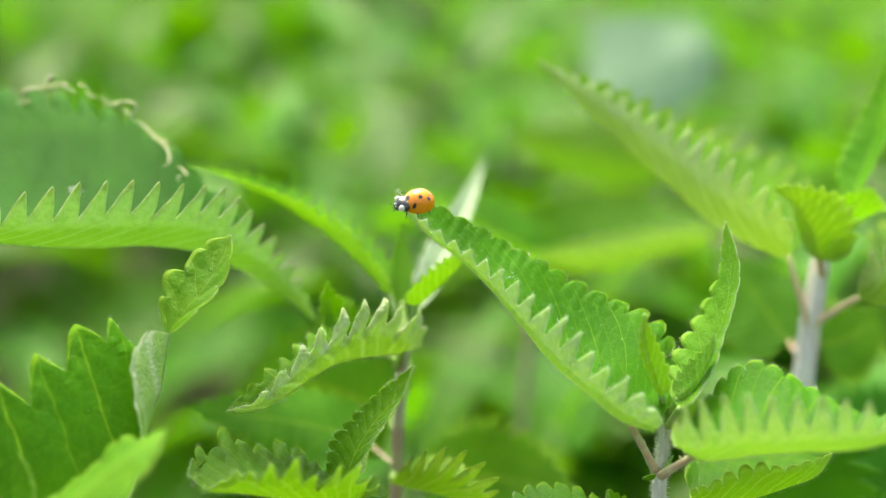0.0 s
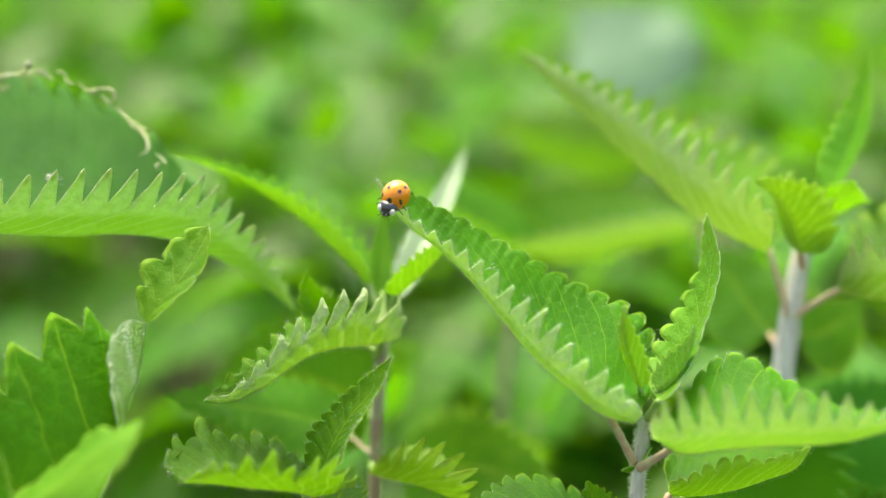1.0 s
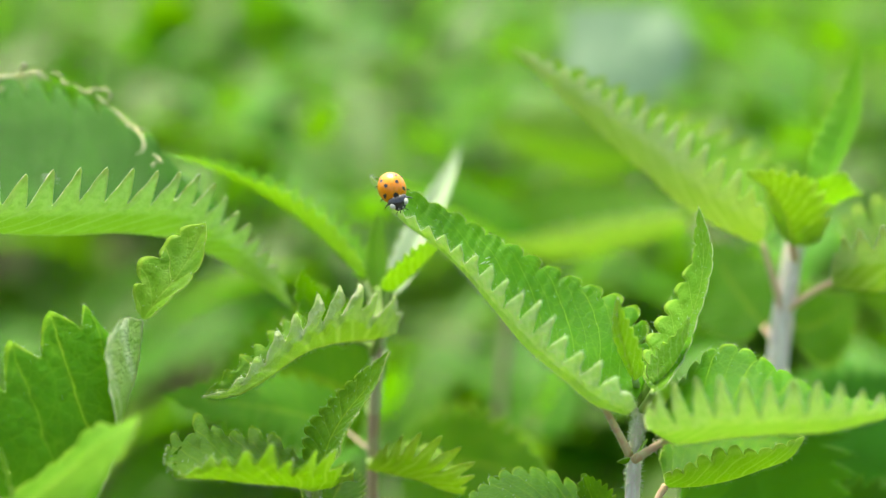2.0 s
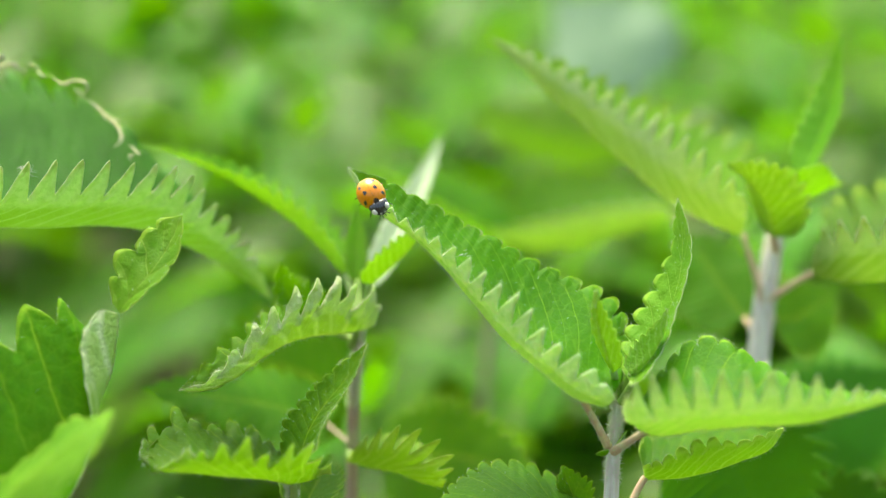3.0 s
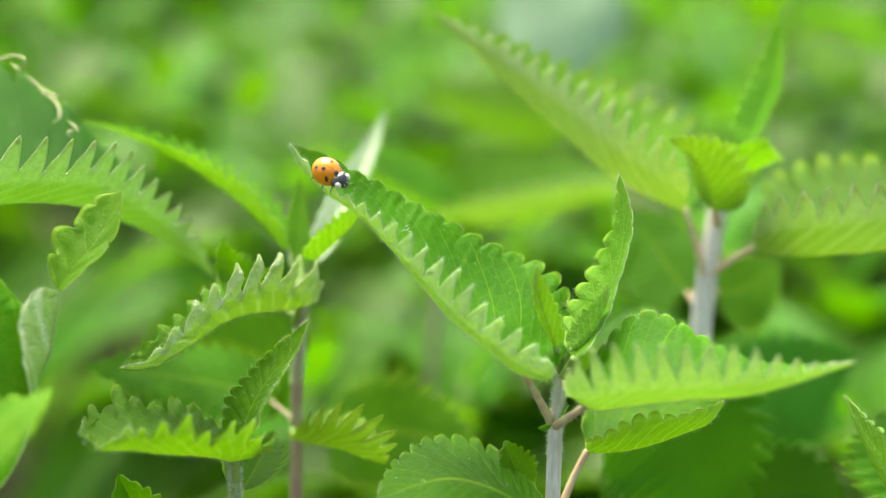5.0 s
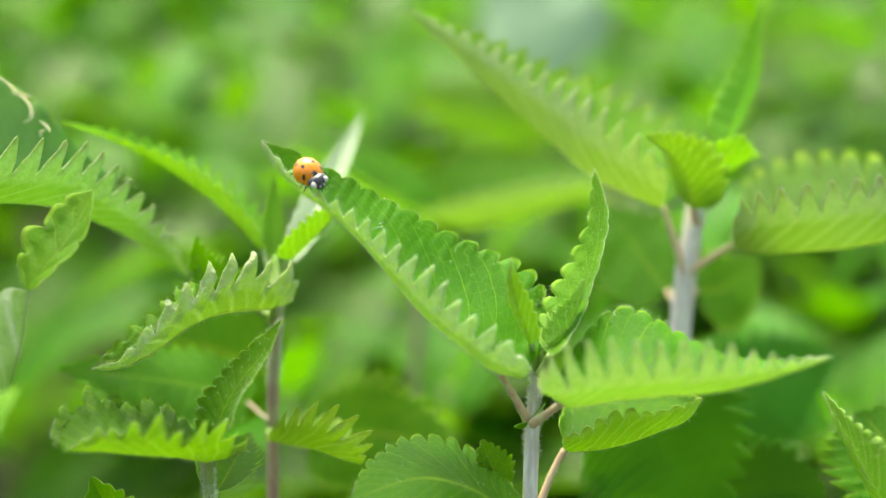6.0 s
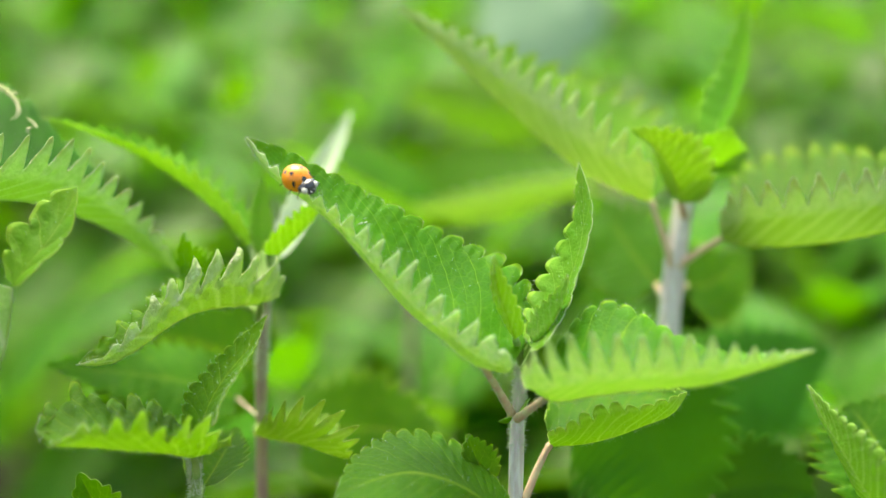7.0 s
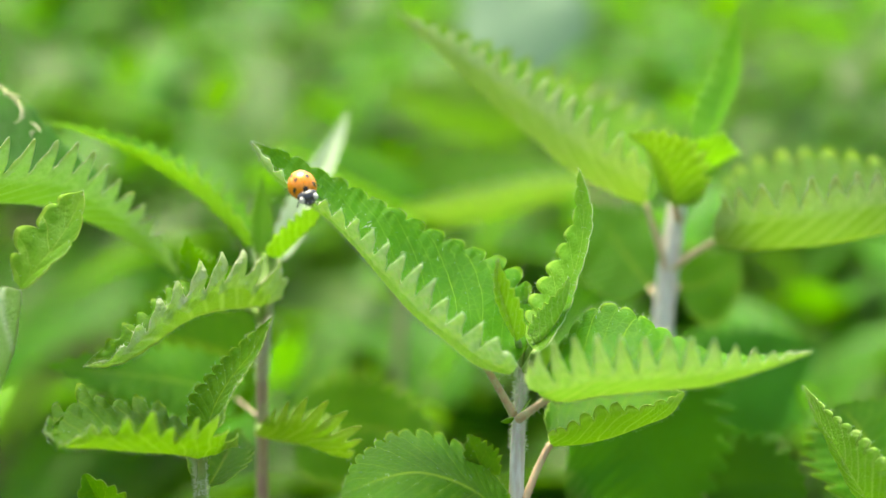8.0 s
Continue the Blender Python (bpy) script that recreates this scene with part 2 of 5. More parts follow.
def blade(name, pts, half, side_a, side_b, ratio=(1.0, 1.0), teeth=13, depth=0.24, curl=(0.0, 0.0), hook=0.24, point=1.15, wave=0.05,
          quilt=(0.00045, 0.00014), along=8, cross=9, thick=0.00022, peak=0.30, taper=1.05, lobe=0.28, seed=0, mats=None):
    """A serrated leaf blade with two faces: a midrib on a Bezier curve and two half blades folded along it.
    side_a, side_b: the ways in which the halves leave the midrib; curl: how far each half bends over, in degrees."""
    rnd = np.random.default_rng(seed)
    nv = teeth * along + 1
    v = np.linspace(0, 1, nv)
    mid = bez(pts, v)
    tan = unit(np.gradient(mid, axis=0))
    length = np.linalg.norm(np.diff(mid, axis=0), axis=1).sum()
    a_ = peak / (1 - peak) * 1.05
    shape = np.power(np.maximum(v, 0), a_ * 0.9) * np.power(np.maximum(1 - v, 0), taper)
    shape = shape / shape.max()
    s = (v * teeth) % 1.0
    s[-1] = 1.0
    which = np.minimum((v * teeth).astype(int), teeth - 1)
    rows = []
    ref = unit(np.array(side_a[1] if isinstance(side_a[0], tuple) else side_a, float)) + unit(np.array(side_b, float))
    if np.linalg.norm(ref) < 0.2:
        ref = np.array((0.0, -0.4, 1.0))
    for sign, way, bend, part_of in ((-1, side_a, curl[0], ratio[0]), (1, side_b, curl[1], ratio[1])):
        size = 1 + 0.40 * (rnd.random(teeth + 1)[which] - 0.5)
        sharp = point if isinstance(point, float) else point[0 if sign < 0 else 1]
        rise = np.clip(s / 0.74, 0, 1)
        rise = rise ** -sharp if sharp < 0 else np.sin(rise * np.pi / 2) ** sharp
        cut = np.where(s < 0.74, rise, np.clip((1 - s) / 0.26, 0, 1) ** 1.1)
        fade = np.clip(v * 6, 0, 1)
        notch = depth if isinstance(depth, float) else depth[0 if sign < 0 else 1]
        if isinstance(part_of, tuple):
            part_of = part_of[0] + (part_of[1] - part_of[0]) * v
        edge = half * part_of * shape * (1 - notch * size * (1 - cut) * fade)
        # several ways or bends are spread along the leaf: foot, lower half, tip
        knots = (0.0, 0.38, 0.80, 0.92)
        if isinstance(bend, tuple):
            bend = np.interp(v, knots, (bend[0], bend[1], bend[1], bend[-1]))
        if isinstance(way[0], tuple):
            four = np.array((way[0], way[1], way[1], way[-1]), float)
            w0 = np.stack([np.interp(v, knots, four[:, k]) for k in range(3)], 1)
        else:
            w0 = np.array(way, float)[None, :] * np.ones((nv, 1))
        w0 = unit(w0 - (w0 * tan).sum(1, keepdims=True) * tan)
        up = np.cross(tan, w0) * sign
        if (up[: nv // 2] @ ref).sum() < 0:
            up = -up
        us = np.linspace(0, 1, cross + 1)
        half_rows = []
        ph = rnd.random() * 6
        pos = mid.copy()
        last = 0.0
        body = np.maximum(edge / np.maximum(half * part_of * shape, 1e-9), 0.05)
        for u in us:
            q = u * body
            ang = np.radians(bend) * (q ** 1.4) + wave * 2.2 * q * np.sin(v * 9 + ph)
            way_u = w0 * np.cos(ang)[:, None] + up * np.sin(ang)[:, None]
            pos = pos + way_u * (edge * (u - last))[:, None]
            last = u
            fwd = (hook if isinstance(hook, float) else hook[0 if sign < 0 else 1]) * half * (q ** 1.7) * (0.35 + 0.65 * shape) * (0.75 + 0.25 * cut * u) - lobe * half * part_of * q * np.exp(-v * 9)
            vein = np.abs(((v * teeth + 0.26) % 1.0) - 0.5) * 2
            lift = quilt[0 if sign < 0 else 1] * min(1.0, half / 0.015)
            puff = lift * (1 - (1 - vein) ** 1.6) * np.sin(np.pi * np.minimum(q * 0.82, 1)) * np.minimum(1, shape * 1.4)
            puff = puff + lift * 0.5 * np.sin(v * teeth * 1.3 + q * 5 + ph) * np.sin(np.pi * q)
            half_rows.append(pos + tan * fwd[:, None] + up * puff[:, None])
        rows.append(half_rows)
    phase = np.concatenate([-us[:0:-1], us])
    phase = (v * teeth)[:, None] - 0.74 + 2.0 * (1 - np.abs(phase))[None, :]
    return sheet(name, rows, v, phase, ref, half, length, cross, thick, (), mats)


def sheet(name, rows, v, phase, ref, half, length, cross, thick, holes, mats):
    """Two faces and a rim over the rows of both halves of a leaf."""
    nv = len(v)
    cols = rows[0][:0:-1] + rows[1]
    nc = len(cols)
    grid = np.stack(cols, 1)
    du = np.gradient(grid, axis=1)
    dv = np.gradient(grid, axis=0)
    nor = unit(np.cross(dv, du))
    if (nor[nv // 3, nc // 2] * ref).sum() < 0:
        nor = -nor
    th = thick * (1 + 2.2 * np.exp(-(np.abs(np.arange(nc) - nc // 2) / 0.8) ** 2))[None, :, None] * (0.35 + 0.65 * np.sqrt(1 - v))[:, None, None]
    low = grid - nor * th
    verts = np.concatenate([grid.reshape(-1, 3), low.reshape(-1, 3)])
    k = nv * nc
    ii, jj = np.meshgrid(np.arange(nv - 1), np.arange(nc - 1), indexing="ij")
    a = (ii * nc + jj).ravel()
    q_top = np.stack([a, a + 1, a + nc + 1, a + nc], 1)
    q_low = np.stack([a + k, a + nc + k, a + nc + 1 + k, a + 1 + k], 1)
    keep = np.ones(len(a), bool)
    for hv, hu, size in holes:
        far = ((ii.ravel() / nv - hv) * length / half) ** 2 + ((jj.ravel() - cross) / cross - hu) ** 2
        keep &= far > size * size
    q_top, q_low = q_top[keep], q_low[keep]
    fn = np.cross(verts[q_top[:, 1]] - verts[q_top[:, 0]], verts[q_top[:, 2]] - verts[q_top[:, 0]])
    if (fn * nor[:-1, :-1].reshape(-1, 3)[keep]).sum() < 0:
        q_top, q_low = q_top[:, ::-1], q_low[:, ::-1]
    rim = []
    for j in (0, nc - 1):
        for i in range(nv - 1):
            b = i * nc + j
            rim.append((b, b + nc, b + nc + k, b + k))
    rim = np.array(rim)
    faces = np.concatenate([q_top, q_low, rim])
    slots = np.concatenate([np.zeros(len(q_top), int), np.ones(len(q_low), int), np.ones(len(rim), int)])
    me = bpy.data.meshes.new(name)
    me.from_pydata(verts.tolist(), [], faces.tolist())
    me.polygons.foreach_set("use_smooth", [True] * len(faces))
    me.polygons.foreach_set("material_index", slots.tolist())
    uv = me.uv_layers.new(name="blade")
    uu = np.concatenate([-np.linspace(0, 1, cross + 1)[:0:-1], np.linspace(0, 1, cross + 1)])
    tab = np.stack(np.broadcast_arrays(uu[None, :], phase), -1).reshape(-1, 2)
    tab = np.concatenate([tab, tab])
    loop = np.zeros(len(me.loops), int)
    me.loops.foreach_get("vertex_index", loop)
    uv.data.foreach_set("uv", tab[loop].ravel())
    for mt in (mats or (LEAF_TOP, LEAF_UNDER)):
        me.materials.append(mt)
    return me


def thread(pts, v):
    """A smooth curve through points, run at even speed."""
    p = np.array(pts, float)
    k = np.concatenate([[0], np.cumsum(np.linalg.norm(np.diff(p, axis=0), axis=1))])
    k = k / k[-1]
    m = np.gradient(p, k, axis=0) if len(p) > 2 else np.repeat((p[1:] - p[:1]), 2, 0)
    v = np.asarray(v, float)
    i = np.clip(np.searchsorted(k, v, side="right") - 1, 0, len(p) - 2)
    h = (k[i + 1] - k[i])[:, None]
    t = ((v - k[i]) / h[:, 0])[:, None]
    return ((2 * t ** 3 - 3 * t ** 2 + 1) * p[i] + (t ** 3 - 2 * t ** 2 + t) * h * m[i]
            + (-2 * t ** 3 + 3 * t ** 2) * p[i + 1] + (t ** 3 - t ** 2) * h * m[i + 1])


def frond(name, mid, edges, teeth=14, along=10, cross=12, depth=(0.45, 0.25), blunt=(False, True), bulge=(0.06, 0.06), rim=(0.0, 0.0), quilt=(0.0005, 0.0005),
          crinkle=0.00016, sweep=3.0, thick=0.00022, seed=0, up=None, holes=(), mats=None, ragged=0.0, twin=0.12):
    """A serrated leaf between three curves: its midrib and the two lines that its teeth reach.
    blunt: round teeth rather than pointed; bulge: how far a half bows out below; rim: how far the edge rolls down, in tooth lengths."""
    rnd = np.random.default_rng(seed)
    nv = teeth * along + 1
    v = np.linspace(0, 1, nv)
    m = thread(mid, v)
    tan = unit(np.gradient(m, axis=0))
    length = np.linalg.norm(np.diff(m, axis=0), axis=1).sum()
    s = (v * teeth) % 1.0
    s[-1] = 1.0
    which = np.minimum((v * teeth).astype(int), teeth - 1)
    way = [thread(e, v) - m for e in edges]
    up_a, up_b = unit(np.cross(tan, way[0])), unit(np.cross(way[1], tan))
    inner = (up_a * unit(way[1])).sum() + (up_b * unit(way[0])).sum() if up is None else (up_a @ np.array(up)).sum()
    if inner < 0:
        up_a, up_b = -up_a, -up_b
    us = np.linspace(0, 1, cross + 1)
    half = max(np.linalg.norm(w, axis=1).max() for w in way)
    rows = []
    for k, (h, upw) in enumerate(zip(way, (up_a, up_b))):
        wide = np.linalg.norm(h, axis=1)
        size = 1 + 0.32 * (rnd.random(teeth + 1)[which] - 0.5)
        if blunt[k]:
            cut = np.maximum(1 - np.abs(2 * s - 1.05) ** 2.4, 0) ** 0.6
        else:
            cut = np.where(s < 0.66, np.sin(np.clip(s / 0.66, 0, 1) * np.pi / 2) ** 1.15, np.clip((1 - s) / 0.34, 0, 1) ** 0.9)
            # a small second notch on the back of some teeth
            cut = cut - twin * (rnd.random(teeth + 1)[which] > 0.5) * np.exp(-((s - 0.36) / 0.07) ** 2)
        fade = np.clip(v * 7, 0.15, 1) * np.clip((1 - v) * 9, 0, 1)
        reach = 1 - depth[k] * size * (1 - cut) * fade
        if ragged:
            reach = reach * (1 - ragged * rnd.random(teeth + 1)[which] ** 3)
        ph = rnd.random(3) * 6
        tooth = depth[k] * wide
        out = []
        for u in us:
            inner_to = 1 - 1.2 * depth[k]
            q = np.where(u < 0.75, u / 0.75 * np.minimum(inner_to, reach), inner_to + (reach - inner_to) * (u - 0.75) / 0.25) + 0 * reach
            pos = m + h * q[:, None]
            # the blade bows, its rim rolls, cells between the veins stand up
            low = bulge[k] * wide * 4 * q * (1 - q) + 0.6 * rim[k] * tooth * np.clip((u - 0.75) / 0.25, 0, 1) ** 1.7 * (0.7 + 0.3 * np.sin(v * 13 + ph[0]))
            line = v * teeth - (0.52 if blunt[k] else 0.66) + sweep * (1 - u)
            gap = np.abs((line + 0.5) % 1.0 - 0.5) * 2
            body = np.minimum(1, wide / 0.008) * np.sin(np.pi * np.minimum(0.08 + 0.86 * q, 1))
            puff = quilt[k] * (gap ** 0.6) * body
            x, y, z = (pos * 1000).T
            puff = puff + crinkle * np.minimum(1, wide / 0.006) * u * (np.sin(x * 1.1 + y * 0.7 + ph[1]) * np.sin(z * 1.3 + ph[2]) + 0.6 * np.sin(x * 2.3 - z * 1.9 + ph[0]))
            out.append(pos + upw * (puff - low)[:, None])
        rows.append(out)
    uu = np.abs(np.concatenate([-us[:0:-1], us]))
    tip_at = np.concatenate([np.full(cross, 0.52 if blunt[0] else 0.66), np.full(cross + 1, 0.52 if blunt[1] else 0.66)])
    phase = (v * teeth)[:, None] - tip_at[None, :] + sweep * (1 - uu)[None, :]
    ref = (up_a + up_b)[nv // 3]
    return sheet(name, rows, v, phase, ref, half, length, cross, thick, holes, mats)


def tube(name, pts, radii, sides=10, rings=24, ridge=0.0, spin=0.0):
    """A tapering, slightly ridged stalk along a Bezier curve."""
    v = np.linspace(0, 1, rings)
    c = bez(pts, v)
    t = unit(np.gradient(c, axis=0))
    x = unit(np.cross(t, np.array([0.31, 0.95, 0.05])))
    y = np.cross(t, x)
    r = np.interp(v, np.linspace(0, 1, len(radii)), radii)
    verts, faces = [], []
    for i in range(rings):
        for j in range(sides):
            a = 2 * math.pi * j / sides + spin
            k = r[i] * (1 + ridge * math.cos(4 * a) + 0.03 * math.sin(i * 1.9 + j))
            verts.append(c[i] + k * (math.cos(a) * x[i] + math.sin(a) * y[i]))
    for i in range(rings - 1):
        for j in range(sides):
            k = (j + 1) % sides
            faces.append((i * sides + j, i * sides + k, (i + 1) * sides + k, (i + 1) * sides + j))
    faces.append(tuple(range(sides))[::-1])
    faces.append(tuple((rings - 1) * sides + j for j in range(sides)))
    return mesh_of(name, verts, faces)


def bristles(name, roots, ways, length, seed, radius=0.00004):
    """Many fine stinging hairs in one mesh."""
    rnd = np.random.default_rng(seed)
    verts, faces = [], []
    for p, w in zip(roots, ways):
        w = w + rnd.normal(0, 0.35, 3)
        w = w / np.linalg.norm(w)
        l = length * rnd.uniform(0.45, 1.15)
        x = np.cross(w, [0.3, 0.5, 0.8])
        x = x / np.linalg.norm(x)
        y = np.cross(w, x)
        b = len(verts)
        for j in range(3):
            a = 2.094 * j
            verts.append(p + radius * (math.cos(a) * x + math.sin(a) * y))
        verts.append(p + w * l)
        faces += [(b, b + 1, b + 3), (b + 1, b + 2, b + 3), (b + 2, b, b + 3)]
    return mesh_of(name, verts, faces)


def shift(me, o):
    me.transform(Matrix.Translation(-Vector(o)))
    return me


def plant(foot, label, group=""):
    """An Empty at the plant's foot on the ground."""
    ob = new("nettle_plant")
    ob.location = foot
    return tagged(ob, label, "nettle", group)


def add_stem(root, pts, radii, material, hairy=True, seed=1, span_z=0.09, name="stem"):
    o = root.location
    ob = part(name, shift(tube(name, [tuple(o)] + list(pts), radii, 12, 60, 0.07), o), material, root)
    if hairy:
        rnd = np.random.default_rng(seed)
        v = 1 - rnd.random(1300) ** 1.2 * 0.24
        c = bez([tuple(o)] + list(pts), v)
        way = rnd.normal(0, 1, (1300, 3))
        way[:, 2] *= 0.25
        way = unit(way)
        r = np.interp(v, np.linspace(0, 1, len(radii)), radii)
        hair = part("stinging_hairs", shift(bristles("stinging_hairs", c + way * r[:, None] * 0.95, way, 0.0011, seed, 0.00009), o), HAIR, ob, "fine white stinging hairs")
        tagged(hair, kind="stuff")
    return ob


def add_leaf(root, pts, half, side_a, side_b, stalk=None, label="", hairs=0, stalk_mat=None, stalk_r=0.0007, **kw):
    """A leaf on a plant, with its stalk; pts run from the blade's foot to its tip."""
    o = root.location
    me = blade("leaf", pts, half, side_a, side_b, **kw)
    if hairs:
        co = np.zeros(len(me.vertices) * 3)
        me.vertices.foreach_get("co", co)
        co = co.reshape(-1, 3)
        no = np.zeros(len(me.vertices) * 3)
        me.vertices.foreach_get("normal", no)
        no = no.reshape(-1, 3)
        rnd = np.random.default_rng(hairs)
        pick = rnd.integers(0, len(co), hairs)
        nc = 2 * kw.get("cross", 9) + 1
        rows = rnd.integers(0, len(co) // (2 * nc), hairs)
        pick[: hairs // 3] = len(co) // 2 + rows[: hairs // 3] * nc + nc // 2
        fur = shift(bristles("leaf_hairs", co[pick], no[pick], 0.0009, hairs, 0.000035), o)
    ob = part("leaf", shift(me, o), None, root, label)
    if hairs:
        tagged(part("leaf_hairs", fur, HAIR, ob, "fine pale hairs"), kind="stuff")
    if stalk:
        part("leaf_stalk", shift(tube("leaf_stalk", list(stalk) + [tuple(pts[0])], (stalk_r * 1.25, stalk_r, stalk_r * 0.9), 8, 14), o), stalk_mat or PETIOLE, ob)
    return ob


def add_frond(root, mid, edge_a, edge_b, stalk=None, label="", hairs=0, stalk_mat=None, stalk_r=0.0007, stalk_hairs=0, stalk_end=None, **kw):
    """A leaf on a plant by its midrib and its two edges, with its stalk."""
    o = root.location
    me = frond("leaf", mid, (edge_a, edge_b), **kw)
    fur = None
    if hairs:
        co = np.zeros(len(me.vertices) * 3)
        me.vertices.foreach_get("co", co)
        no = np.zeros(len(me.vertices) * 3)
        me.vertices.foreach_get("normal", no)
        co, no = co.reshape(-1, 3), no.reshape(-1, 3)
        rnd = np.random.default_rng(hairs)
        nc = 2 * kw.get("cross", 12) + 1
        rows = len(co) // (2 * nc)
        pick = rnd.integers(0, len(co), hairs)
        third = hairs // 3
        pick[:third] = len(co) // 2 + rnd.integers(0, rows, third) * nc + nc // 2
        pick[third: 2 * third] = rnd.integers(0, rows, third) * nc + rnd.choice((0, nc - 1), third)
        fur = shift(bristles("leaf_hairs", co[pick], no[pick], 0.0008, hairs, 0.000028), o)
    ob = part("leaf", shift(me, o), None, root, label)
    if hairs:
        tagged(part("leaf_hairs", fur, HAIR, ob, "fine pale hairs"), kind="stuff")
    if stalk:
        st = part("leaf_stalk", shift(tube("leaf_stalk", list(stalk) + [stalk_end or mid[0]], (stalk_r * 1.25, stalk_r, stalk_r * 0.9), 8, 14), o), stalk_mat or PETIOLE, ob)
        if stalk_hairs:
            rnd = np.random.default_rng(stalk_hairs)
            at = bez(list(stalk) + [stalk_end or mid[0]], rnd.random(stalk_hairs))
            w = unit(rnd.normal(0, 1, (stalk_hairs, 3)))
            tagged(part("stinging_hairs", shift(bristles("stinging_hairs", at + w * stalk_r * 0.9, w, 0.0010, stalk_hairs, 0.00008), o), HAIR, ob, "fine white stinging hairs"), kind="stuff")
    return ob


def dew(leaf, count, seed):
    """A few drops of dew on a leaf's upper face."""
    rnd = random.Random(seed)
    me = leaf.data
    half = len(me.vertices) // 2
    bm = bmesh.new()
    for _ in range(count):
        v = me.vertices[rnd.randrange(half)]
        r = rnd.uniform(0.00012, 0.00034)
        bmesh.ops.create_icosphere(bm, subdivisions=2, radius=r, matrix=Matrix.Translation(v.co + v.normal * r * 0.45))
    for f in bm.faces:
        f.smooth = True
    tagged(part("dew", bm, DEW, leaf, "clear dew drops"), kind="stuff")


# ---- ground ----
def ground():
    n = 60
    xs = np.concatenate([-np.geomspace(400, 0.5, n), np.linspace(-0.45, 0.45, 19), np.geomspace(0.5, 400, n)])
    verts = []
    for y in xs:
        for x in xs:
            r = math.hypot(x, y)
            z = 0.02 * noise.noise(Vector((x * 3, y * 3, 0))) if r < 30 else 0.0
            verts.append((x, y, z - 0.01))
    k = len(xs)
    faces = [(i * k + j, i * k + j + 1, (i + 1) * k + j + 1, (i + 1) * k + j) for i in range(k - 1) for j in range(k - 1)]
    ob = part("ground", mesh_of("ground", verts, faces), SOIL, None)
    return tagged(ob, "dry brown soil under the nettles", "ground", kind="structure")


ground()


